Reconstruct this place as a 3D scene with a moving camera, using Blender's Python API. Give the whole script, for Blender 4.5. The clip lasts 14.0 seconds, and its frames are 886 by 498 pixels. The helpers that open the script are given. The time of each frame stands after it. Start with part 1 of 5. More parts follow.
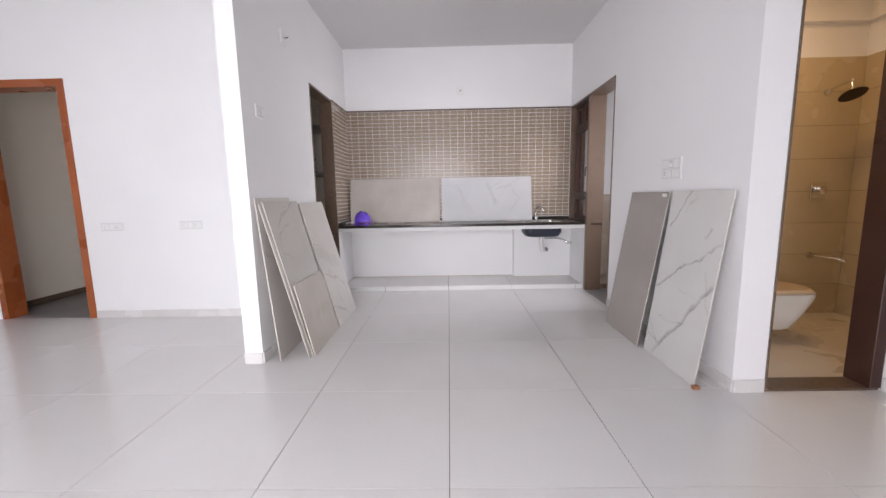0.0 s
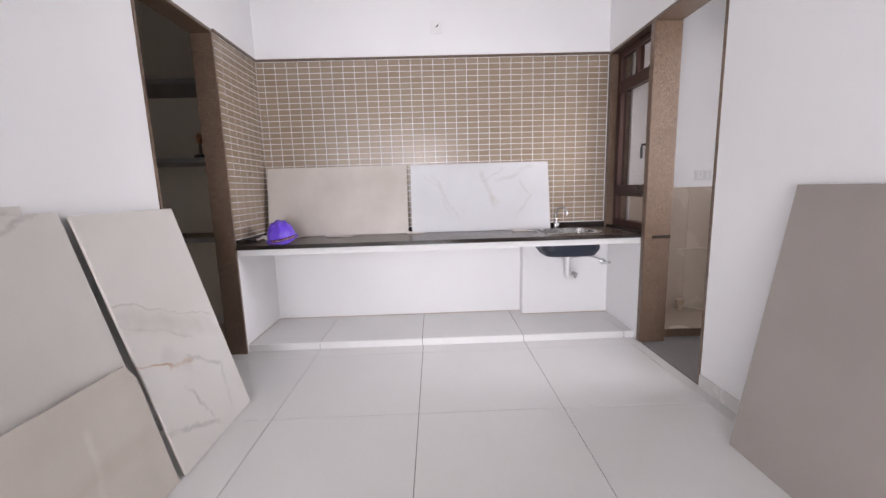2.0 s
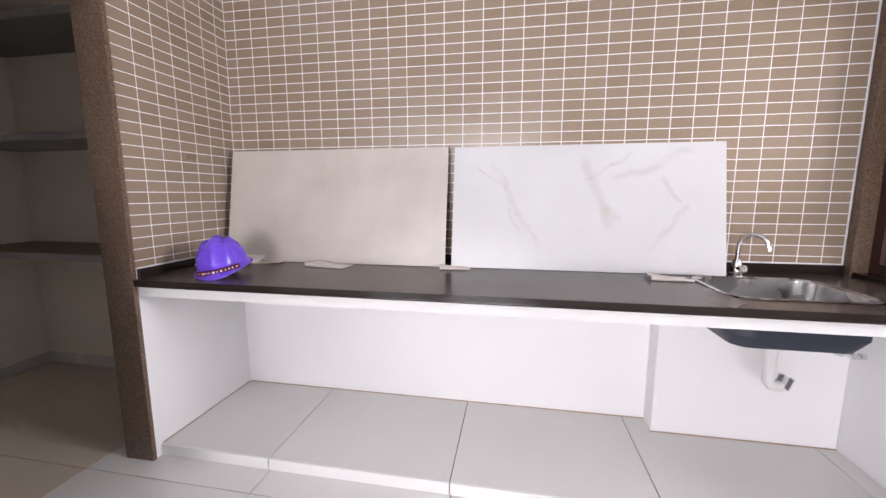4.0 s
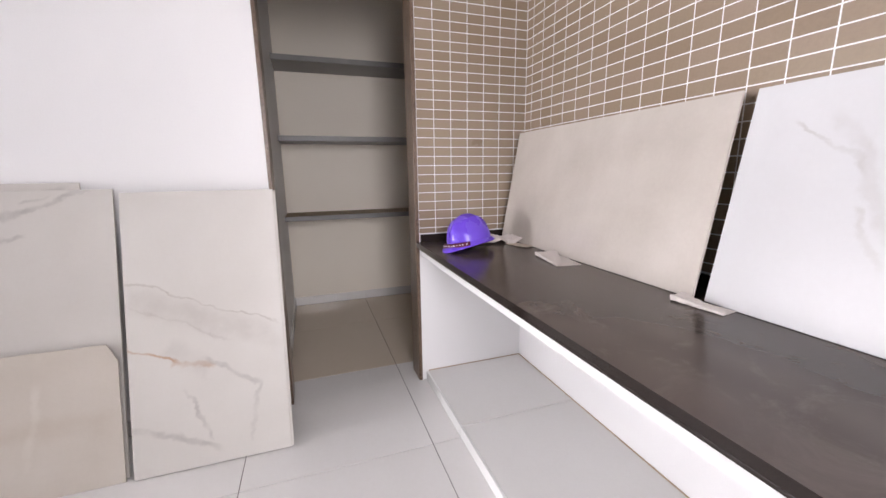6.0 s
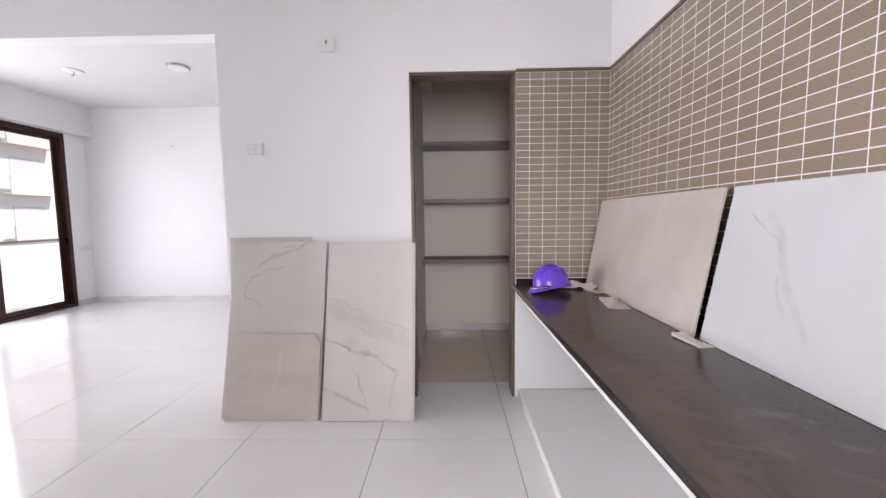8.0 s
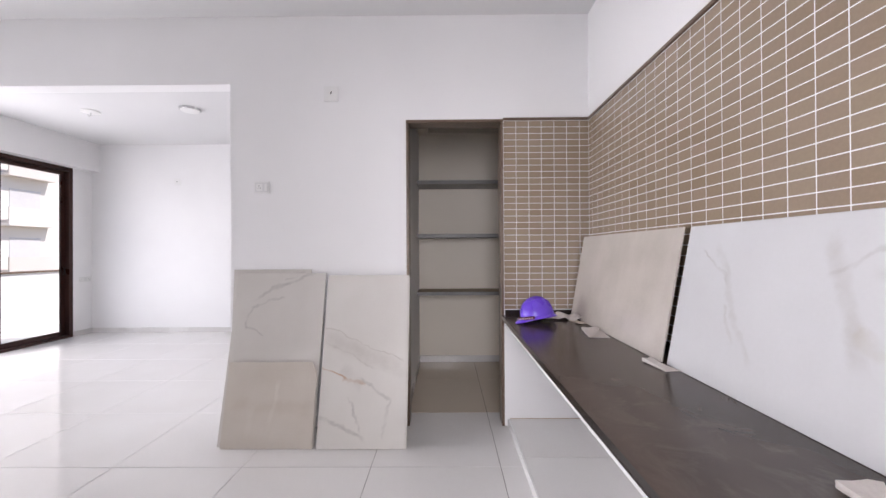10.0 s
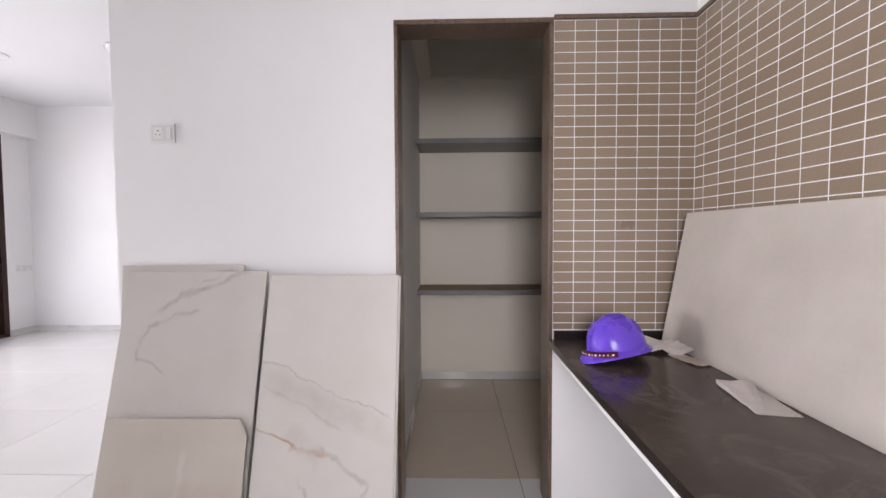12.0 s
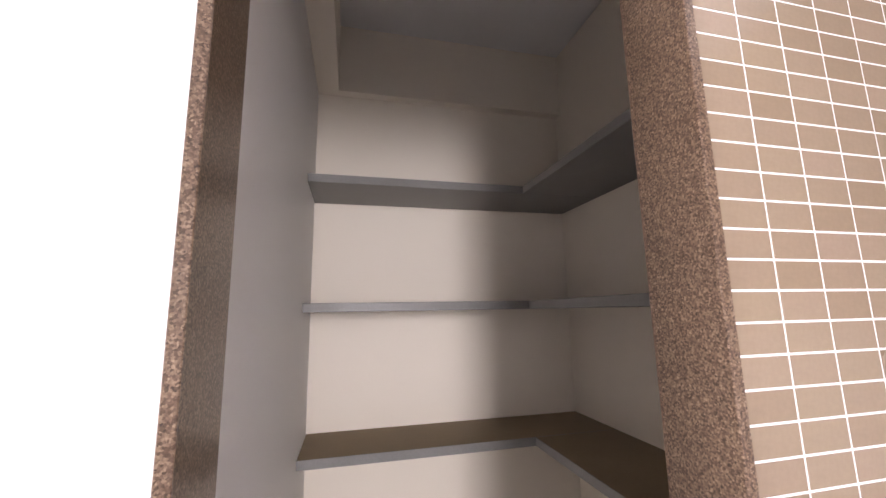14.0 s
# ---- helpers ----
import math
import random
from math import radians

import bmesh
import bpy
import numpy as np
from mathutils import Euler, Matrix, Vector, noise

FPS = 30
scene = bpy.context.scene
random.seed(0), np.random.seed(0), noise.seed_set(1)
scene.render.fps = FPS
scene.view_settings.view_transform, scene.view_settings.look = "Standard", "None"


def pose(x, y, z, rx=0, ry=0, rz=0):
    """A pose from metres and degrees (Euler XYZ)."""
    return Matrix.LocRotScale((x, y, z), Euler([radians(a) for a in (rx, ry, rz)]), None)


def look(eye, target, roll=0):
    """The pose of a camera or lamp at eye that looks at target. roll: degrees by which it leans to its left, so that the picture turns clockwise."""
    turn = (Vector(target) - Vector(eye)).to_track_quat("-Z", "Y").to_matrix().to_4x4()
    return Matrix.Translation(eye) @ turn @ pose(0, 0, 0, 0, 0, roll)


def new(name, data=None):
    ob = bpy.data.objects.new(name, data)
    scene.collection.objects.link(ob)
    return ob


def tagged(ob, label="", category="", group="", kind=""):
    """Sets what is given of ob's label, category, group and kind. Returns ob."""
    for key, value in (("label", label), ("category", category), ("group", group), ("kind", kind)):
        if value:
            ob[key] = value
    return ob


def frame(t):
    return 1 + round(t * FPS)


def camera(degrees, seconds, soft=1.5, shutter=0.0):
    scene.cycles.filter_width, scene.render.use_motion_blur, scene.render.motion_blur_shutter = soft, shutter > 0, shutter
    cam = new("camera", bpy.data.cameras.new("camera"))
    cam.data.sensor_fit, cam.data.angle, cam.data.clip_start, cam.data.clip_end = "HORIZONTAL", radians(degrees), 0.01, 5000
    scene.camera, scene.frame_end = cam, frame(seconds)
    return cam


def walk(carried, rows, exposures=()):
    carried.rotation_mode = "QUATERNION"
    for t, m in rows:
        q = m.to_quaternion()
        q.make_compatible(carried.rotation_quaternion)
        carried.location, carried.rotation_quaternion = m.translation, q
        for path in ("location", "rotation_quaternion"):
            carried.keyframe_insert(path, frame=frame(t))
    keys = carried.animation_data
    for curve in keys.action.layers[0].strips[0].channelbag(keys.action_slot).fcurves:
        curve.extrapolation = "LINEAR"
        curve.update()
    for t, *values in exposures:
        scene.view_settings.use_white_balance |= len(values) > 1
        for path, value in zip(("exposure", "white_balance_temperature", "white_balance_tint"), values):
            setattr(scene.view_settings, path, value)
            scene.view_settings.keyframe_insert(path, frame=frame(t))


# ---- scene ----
cam = camera(97.9, 14.0)
PATH = [
    (0, (0.128, 0.115, 1.197), (0.094, 2.095, 0.921), -1.1),
    (0.5, (0.166, 0.529, 1.23), (0.102, 2.505, 0.932), -1.1),
    (1, (0.173, 1.015, 1.219), (0.159, 2.991, 0.908), -1.3),
    (1.5, (0.212, 1.509, 1.206), (0.215, 3.485, 0.899), -1.7),
    (2, (0.233, 2.002, 1.217), (0.272, 3.977, 0.909), -1.7),
    (2.2, (0.231, 2.2, 1.206), (0.289, 4.178, 0.912), -1.6),
    (4.3, (0.395, 3.64, 1.2), (-0.181, 5.534, 0.92), 0.3),
    (4.5, (0.448, 3.703, 1.202), (-0.307, 5.533, 0.915), 0.3),
    (5, (0.492, 3.911, 1.198), (-0.676, 5.502, 0.871), 0.9),
    (5.5, (0.581, 4.135, 1.213), (-0.977, 5.335, 0.851), 0.7),
    (6, (0.802, 4.314, 1.222), (-1.053, 4.949, 0.831), -0.8),
    (6.5, (1.021, 4.358, 1.226), (-0.925, 4.662, 0.878), -1.7),
    (7, (1.209, 4.403, 1.246), (-0.764, 4.501, 0.937), -1.9),
    (7.5, (1.378, 4.418, 1.279), (-0.607, 4.404, 1.033), -1.2),
    (8, (1.524, 4.41, 1.33), (-0.469, 4.372, 1.166), -0.7),
    (8.2, (1.575, 4.42, 1.351), (-0.419, 4.365, 1.196), -0.7),
    (10.3, (1.698, 4.433, 1.331), (-0.302, 4.424, 1.348), -0.3),
    (10.5, (1.636, 4.428, 1.328), (-0.363, 4.433, 1.278), -0.7),
    (11, (1.32, 4.469, 1.309), (-0.678, 4.454, 1.208), -1.0),
    (11.5, (1.006, 4.454, 1.322), (-0.99, 4.395, 1.2), -0.8),
    (12, (0.58, 4.398, 1.343), (-1.418, 4.355, 1.265), -0.3),
    (12.5, (0.111, 4.388, 1.353), (-1.889, 4.389, 1.341), -0.3),
    (13, (-0.271, 4.351, 1.375), (-2.264, 4.494, 1.478), -0.1),
    (13.5, (-0.598, 4.312, 1.44), (-2.561, 4.627, 1.665), -0.7),
    (13.7, (-0.687, 4.317, 1.454), (-2.631, 4.695, 1.732), -0.9),
    (14, (-0.779, 4.321, 1.477), (-2.7, 4.78, 1.795), -1.0),
]
EXPOSURE = [(0.0, -0.25, 6500, 17), (1.0, -0.2, 6500, 17), (1.5, -0.08, 6500, 17), (2.2, 0.06, 6500, 18), (4.3, 0.28, 6600, 19), (5.0, 0.27, 6650, 18), (5.5, 0.3, 6650, 18), (6.0, 0.38, 6620, 18), (6.5, 0.3, 6600, 18), (7.0, 0.18, 6550, 18),
            (7.5, 0.1, 6500, 18), (10.5, 0.04, 6500, 18), (12.0, 0.13, 6600, 18), (12.5, 0.32, 6650, 19), (13.0, 0.58, 6750, 20), (13.5, 0.9, 6780, 21), (14.0, 1.25, 6800, 22)]
walk(cam, [(t, look(eye, target, roll)) for t, eye, target, roll in PATH], EXPOSURE)

# ---- light ----
world = bpy.data.worlds.new("sky")
scene.world = world
world.use_nodes = True
wn = world.node_tree.nodes
sky = wn.new("ShaderNodeTexSky")
sky.sky_type, sky.sun_disc = "NISHITA", False
sky.sun_elevation, sky.sun_rotation = radians(55), radians(-20)
wn["Background"].inputs["Strength"].default_value = 0.15
world.node_tree.links.new(sky.outputs["Color"], wn["Background"].inputs["Color"])


def lamp(name, kind, m, energy, color=(1, 1, 1), size=None):
    data = bpy.data.lights.new(name, kind)
    data.energy, data.color = energy, color
    if size and kind == "AREA":
        data.shape, data.size, data.size_y = "RECTANGLE", size[0], size[1]
    ob = new(name, data)
    ob.matrix_world = m
    return ob


sun = lamp("sun", "SUN", look((-3, 8, 12), (0, 0, 0)), 5.0, (1.0, 0.95, 0.88))
sun.data.angle = radians(0.5)
# daylight standing in the openings of the balcony doors and of the utility
DAY = (0.97, 0.98, 1.0)
lamp("daylight_living", "AREA", look((-2.42, -1.52, 1.33), (-2.42, 3, 0.9)), 74, DAY, (1.75, 2.5))
dining = lamp("daylight_dining", "AREA", look((-0.15, -1.54, 1.25), (-0.15, 3, 0.5)), 60, DAY, (1.8, 2.4))
dining.data.spread = radians(115)
side = lamp("daylight_utility", "AREA", look((2.87, 4.38, 1.69), (0, 4.42, 1.2)), 24, DAY, (0.9, 1.35))
side.data.spread = radians(100)
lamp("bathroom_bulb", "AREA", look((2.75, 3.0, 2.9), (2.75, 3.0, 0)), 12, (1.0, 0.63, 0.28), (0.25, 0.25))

# ---- materials ----


def mat(name, color, rough=0.5, metal=0.0, coat=0.0):
    m = bpy.data.materials.new(name)
    m.use_nodes = True
    b = m.node_tree.nodes["Principled BSDF"]
    b.inputs["Base Color"].default_value = (*color, 1)
    b.inputs["Roughness"].default_value = rough
    b.inputs["Metallic"].default_value = metal
    b.inputs["Coat Weight"].default_value = coat
    return m


def node(m, kind, **values):
    n = m.node_tree.nodes.new(kind)
    for key, value in values.items():
        n.inputs[key.replace("_", " ")].default_value = value
    return n


def link(m, a, b):
    m.node_tree.links.new(a, b)


def bsdf(m):
    return m.node_tree.nodes["Principled BSDF"]


def coords(m, scale=(1, 1, 1), turn=(0, 0, 0), shift=(0, 0, 0), shuffle=False):
    tc = node(m, "ShaderNodeTexCoord")
    mp = node(m, "ShaderNodeMapping", Scale=scale, Rotation=turn, Location=shift)
    link(m, tc.outputs["Object"], mp.inputs["Vector"])
    if shuffle:
        info = node(m, "ShaderNodeObjectInfo")
        far = m.node_tree.nodes.new("ShaderNodeVectorMath")
        far.operation = "SCALE"
        far.inputs[0].default_value = (37.0, 61.0, 23.0)
        link(m, info.outputs["Random"], far.inputs["Scale"])
        link(m, far.outputs[0], mp.inputs["Location"])
    return mp.outputs["Vector"]


def ramp(m, fac, stops):
    r = node(m, "ShaderNodeValToRGB")
    e = r.color_ramp.elements
    while len(e) < len(stops):
        e.new(0.5)
    for i, (p, c) in enumerate(stops):
        e[i].position = p
        e[i].color = (*c, 1) if len(c) == 3 else c
    link(m, fac, r.inputs["Fac"])
    return r.outputs["Color"]


def noise_of(m, vec, scale, detail=4.0, rough=0.55, distortion=0.0):
    n = node(m, "ShaderNodeTexNoise", Scale=scale, Detail=detail, Roughness=rough, Distortion=distortion)
    link(m, vec, n.inputs["Vector"])
    return n.outputs["Fac"]


def blend(m, fac, a, b, how="MIX"):
    x = m.node_tree.nodes.new("ShaderNodeMix")
    x.data_type, x.blend_type = "RGBA", how
    for value, sock in ((fac, x.inputs[0]), (a, x.inputs[6]), (b, x.inputs[7])):
        if isinstance(value, (int, float)):
            sock.default_value = value
        elif isinstance(value, tuple):
            sock.default_value = (*value, 1)
        else:
            link(m, value, sock)
    return x.outputs[2]


def bump(m, fac, strength=0.1, distance=0.002):
    b = node(m, "ShaderNodeBump", Strength=strength, Distance=distance)
    link(m, fac, b.inputs["Height"])
    link(m, b.outputs["Normal"], bsdf(m).inputs["Normal"])


def two_scale(name, dark, light, rough, big, small, bump_strength=0.08, rough_swing=0.08, metal=0.0, shuffle=False):
    """A surface that varies at a broad and a fine scale in colour, gloss and relief."""
    m = mat(name, light, rough, metal)
    v = coords(m, shuffle=shuffle)
    wide, fine = noise_of(m, v, big, 3.0), noise_of(m, v, small, 5.0, 0.65)
    both = blend(m, 0.35, wide, fine)
    link(m, ramp(m, both, [(0.3, dark), (0.7, light)]), bsdf(m).inputs["Base Color"])
    lo, hi = max(rough - rough_swing, 0.02), rough + rough_swing
    link(m, ramp(m, wide, [(0.35, (lo, lo, lo)), (0.65, (hi, hi, hi))]), bsdf(m).inputs["Roughness"])
    bump(m, fine, bump_strength)
    return m


PAINT = two_scale("wall_paint", (0.8, 0.797, 0.8), (0.86, 0.857, 0.86), 0.55, 0.9, 160, 0.12)
# wall paint turned cream to carry the warm shade of pantry and hall
WARM_SHADE_PAINT = two_scale("warm_shade_wall_paint", (0.81, 0.742, 0.645), (0.87, 0.81, 0.715), 0.6, 0.9, 160, 0.12)
CEIL = two_scale("ceiling_paint", (0.68, 0.68, 0.685), (0.73, 0.73, 0.73), 0.7, 0.7, 120, 0.1)
FLOOR = two_scale("vitrified_tile", (0.7, 0.685, 0.67), (0.75, 0.74, 0.73), 0.12, 1.6, 60, 0.015, 0.04, shuffle=True)
# floor tile with the pantry's warm brown shade mixed into its colour
WARM_SHADE_TILE = two_scale("shade_browned_vitrified_tile", (0.56, 0.48, 0.385), (0.61, 0.53, 0.435), 0.2, 1.6, 60, 0.03, 0.02, shuffle=True)
GREYFLOOR = two_scale("grey_stone_floor", (0.2, 0.19, 0.19), (0.27, 0.26, 0.26), 0.4, 2.0, 80, 0.05)
GROUT = two_scale("floor_grout", (0.07, 0.062, 0.055), (0.13, 0.115, 0.1), 0.8, 3, 150)
SKIRT = two_scale("skirting_tile", (0.63, 0.61, 0.59), (0.72, 0.71, 0.7), 0.22, 2.0, 90, 0.02)
SHELF = two_scale("grey_shelf_stone", (0.15, 0.146, 0.142), (0.25, 0.245, 0.24), 0.42, 3.0, 140, 0.08)
SHELF_DUST = two_scale("dusty_shelf_stone", (0.2, 0.142, 0.08), (0.3, 0.225, 0.14), 0.7, 3.0, 140, 0.08)
WOOD = two_scale("polished_door_wood", (0.26, 0.06, 0.015), (0.42, 0.115, 0.03), 0.3, 2.0, 40, 0.05)
ALU = two_scale("brown_anodised_aluminium", (0.032, 0.012, 0.009), (0.052, 0.021, 0.016), 0.35, 4, 200, 0.02)
bsdf(ALU).inputs["Specular IOR Level"].default_value = 0.3
BATHTILE = two_scale("beige_bath_tile", (0.47, 0.375, 0.23), (0.54, 0.44, 0.28), 0.22, 2.2, 40, 0.02, shuffle=True)
DOORBROWN = two_scale("dark_brown_door_frame", (0.045, 0.018, 0.013), (0.075, 0.033, 0.024), 0.35, 3, 90, 0.04)
BATHGROUT = two_scale("dark_bath_grout", (0.14, 0.1, 0.06), (0.2, 0.15, 0.09), 0.8, 4, 150)
BATHFLOOR = two_scale("cream_bath_floor", (0.6, 0.54, 0.44), (0.68, 0.62, 0.52), 0.3, 2.2, 60, 0.03)
LIDTAN = mat("tan_toilet_lid", (0.58, 0.47, 0.33), 0.35)
UTILTILE = two_scale("beige_utility_tile", (0.44, 0.365, 0.295), (0.5, 0.425, 0.35), 0.25, 2.2, 40, 0.02, shuffle=True)
PLASTIC = mat("white_switch_plastic", (0.8, 0.8, 0.79), 0.28)
# white plastic greyed to paint the shadow lines around the switches
PLASTIC_SHADE = mat("switch_gap_shade_plastic", (0.7, 0.7, 0.7), 0.4)
GAP = mat("dark_slot", (0.03, 0.03, 0.03), 0.6)
CHROME = mat("chrome", (0.75, 0.75, 0.76), 0.12, 1.0)
STEEL = two_scale("brushed_steel", (0.5, 0.5, 0.5), (0.62, 0.62, 0.62), 0.28, 5, 260, 0.05, metal=1.0)
NAVY = two_scale("sink_coating", (0.018, 0.024, 0.04), (0.03, 0.038, 0.06), 0.5, 6, 200)
PVC = mat("white_pipe", (0.72, 0.72, 0.71), 0.35)
PAPER = two_scale("crumpled_paper", (0.58, 0.53, 0.5), (0.74, 0.69, 0.66), 0.8, 14, 120, 0.3)
KRAFT = two_scale("tan_packing_paper", (0.5, 0.42, 0.34), (0.62, 0.54, 0.45), 0.8, 14, 120, 0.3)
CERAMIC = mat("glazed_ceramic", (0.78, 0.78, 0.76), 0.08)
DARKMETAL = mat("bronze_shower", (0.03, 0.018, 0.012), 0.35, 0.6)
TARNISH = two_scale("tarnished_brass", (0.13, 0.09, 0.06), (0.24, 0.18, 0.12), 0.4, 20, 200, metal=0.7)
HOSE = two_scale("braided_hose", (0.34, 0.34, 0.34), (0.46, 0.46, 0.46), 0.4, 20, 400)
MAROON = mat("maroon_band", (0.1, 0.005, 0.03), 0.5)
WHITEINK = mat("pale_print", (0.75, 0.75, 0.75), 0.5)
BLACKPLASTIC = mat("black_plastic", (0.012, 0.012, 0.014), 0.45)
PURPLE = two_scale("purple_helmet_plastic", (0.13, 0.055, 0.6), (0.17, 0.075, 0.7), 0.27, 8, 300, 0.02, 0.05)
WHITEEDGE = two_scale("unglazed_tile_edge", (0.5, 0.455, 0.41), (0.64, 0.6, 0.55), 0.5, 20, 300)
TERRACOTTA = two_scale("brick_chip", (0.3, 0.12, 0.05), (0.42, 0.2, 0.1), 0.85, 30, 200, 0.3)
PARAPET = two_scale("white_exterior_paint", (0.7, 0.7, 0.69), (0.8, 0.8, 0.79), 0.75, 0.8, 60, 0.2)
FACADE = two_scale("cream_facade", (0.78, 0.755, 0.73), (0.84, 0.82, 0.8), 0.8, 0.3, 20, 0.1)
FACADE2 = two_scale("pale_brown_facade", (0.68, 0.64, 0.61), (0.75, 0.71, 0.68), 0.8, 0.3, 20, 0.1)
GROUND = two_scale("dusty_ground", (0.2, 0.17, 0.13), (0.3, 0.26, 0.2), 0.9, 0.05, 2.0, 0.2)
WINGLASS = two_scale("pale_window_glass", (0.6, 0.6, 0.62), (0.72, 0.72, 0.74), 0.5, 0.4, 6, 0.02)


def glass_material(name, tint):
    m = mat(name, tint, 0.0)
    bsdf(m).inputs["Transmission Weight"].default_value = 1.0
    bsdf(m).inputs["IOR"].default_value = 1.1
    return m


GLASS = glass_material("clear_glass", (1, 1, 1))
# grey tint darkens the overlit utility wall seen through these panes
DIM_GLASS = glass_material("dimming_window_glass", (0.6, 0.57, 0.55))


def granite(name, stops, rough, scale):
    m = mat(name, stops[1][1], rough)
    v = coords(m)
    vor = node(m, "ShaderNodeTexVoronoi", Scale=scale, Randomness=1.0)
    link(m, v, vor.inputs["Vector"])
    grain = noise_of(m, v, scale * 0.7, 6.0, 0.7)
    wide = noise_of(m, v, 7.0, 3.0)
    speck = blend(m, 0.55, vor.outputs["Color"], grain)
    bw = node(m, "ShaderNodeRGBToBW")
    link(m, speck, bw.inputs["Color"])
    col = ramp(m, bw.outputs["Val"], stops)
    col = blend(m, 0.25, col, ramp(m, wide, [(0.35, (0.6, 0.6, 0.6)), (0.65, (1, 1, 1))]), "MULTIPLY")
    link(m, col, bsdf(m).inputs["Base Color"])
    bump(m, grain, 0.06)
    return m


GRANITE = granite("brown_speckled_granite", [(0.28, (0.032, 0.017, 0.011)), (0.42, (0.095, 0.058, 0.038)), (0.56, (0.165, 0.108, 0.073)), (0.74, (0.32, 0.235, 0.168))], 0.28, 340)


def black_granite(name, dust):
    m = mat(name, (0.03, 0.025, 0.022), 0.2)
    bsdf(m).inputs["Specular IOR Level"].default_value = 0.38
    v = coords(m)
    smear, fleck = noise_of(m, v, 1.7, 3.0, 0.5), noise_of(m, v, 420, 2.0)
    base = blend(m, fleck, (0.015, 0.011, 0.0095), (0.03, 0.0225, 0.0195))
    wipe = node(m, "ShaderNodeTexWave", Scale=1.3, Distortion=9.0, Detail=2.0)
    wipe.wave_type = "RINGS"
    wipe.inputs["Detail Scale"].default_value = 0.6
    link(m, v, wipe.inputs["Vector"])
    veil = blend(m, 1.0, ramp(m, smear, [(0.32, (0, 0, 0)), (0.72, (0.9, 0.9, 0.9))]), ramp(m, wipe.outputs["Fac"], [(0.0, (0.35, 0.35, 0.35)), (1.0, (1, 1, 1))]), "MULTIPLY")
    # dust and rub marks, lightened as well for the pale reflections on top
    if dust:
        film = ramp(m, noise_of(m, v, 0.9, 4.0, 0.6), [(0.36, (0.32, 0.32, 0.32)), (0.66, (0.8, 0.8, 0.8))])
        base = blend(m, film, base, (0.1, 0.075, 0.064))
        rub = node(m, "ShaderNodeTexNoise", Scale=5.0, Detail=6.0, Roughness=0.72, Distortion=1.6)
        link(m, v, rub.inputs["Vector"])
        base = blend(m, ramp(m, rub.outputs["Fac"], [(0.52, (0, 0, 0)), (0.8, (0.45, 0.45, 0.45))]), base, (0.24, 0.205, 0.18))
        link(m, blend(m, veil, base, (0.112, 0.086, 0.075)), bsdf(m).inputs["Base Color"])
    else:
        link(m, base, bsdf(m).inputs["Base Color"])
    link(m, ramp(m, smear, [(0.2, (0.16, 0.16, 0.16)), (0.9, (0.32, 0.32, 0.32))] if dust else [(0.2, (0.1, 0.1, 0.1)), (0.9, (0.14, 0.14, 0.14))]), bsdf(m).inputs["Roughness"])
    return m


BLACK = black_granite("polished_black_granite", False)
BLACK_DUST_SHEEN = black_granite("dust_and_sheen_black_granite", True)


def mosaic_material():
    m = mat("taupe_mosaic_glaze", (0.3, 0.22, 0.155), 0.24)
    info, geo = node(m, "ShaderNodeObjectInfo"), node(m, "ShaderNodeNewGeometry")
    add = m.node_tree.nodes.new("ShaderNodeMath")
    add.operation = "ADD"
    link(m, info.outputs["Random"], add.inputs[0])
    link(m, geo.outputs["Random Per Island"], add.inputs[1])
    fr = m.node_tree.nodes.new("ShaderNodeMath")
    fr.operation = "FRACT"
    link(m, add.outputs[0], fr.inputs[0])
    tone = ramp(m, fr.outputs[0], [(0.0, (0.278, 0.208, 0.144)), (0.35, (0.3, 0.228, 0.166)), (0.7, (0.306, 0.238, 0.168)), (1.0, (0.325, 0.246, 0.185))])
    v = coords(m)
    grain = noise_of(m, v, 90, 4.0)
    link(m, blend(m, 0.2, tone, ramp(m, grain, [(0.3, (0.6, 0.6, 0.6)), (0.7, (1, 1, 1))]), "MULTIPLY"), bsdf(m).inputs["Base Color"])
    link(m, ramp(m, fr.outputs[0], [(0.0, (0.2, 0.2, 0.2)), (1.0, (0.27, 0.27, 0.27))]), bsdf(m).inputs["Roughness"])
    bump(m, noise_of(m, v, 25, 2.0), 0.05, 0.004)
    return m


MOSAIC = mosaic_material()
MOSAIC_DARK = two_scale("darker_mosaic_glaze", (0.225, 0.162, 0.11), (0.235, 0.17, 0.117), 0.3, 4, 90)


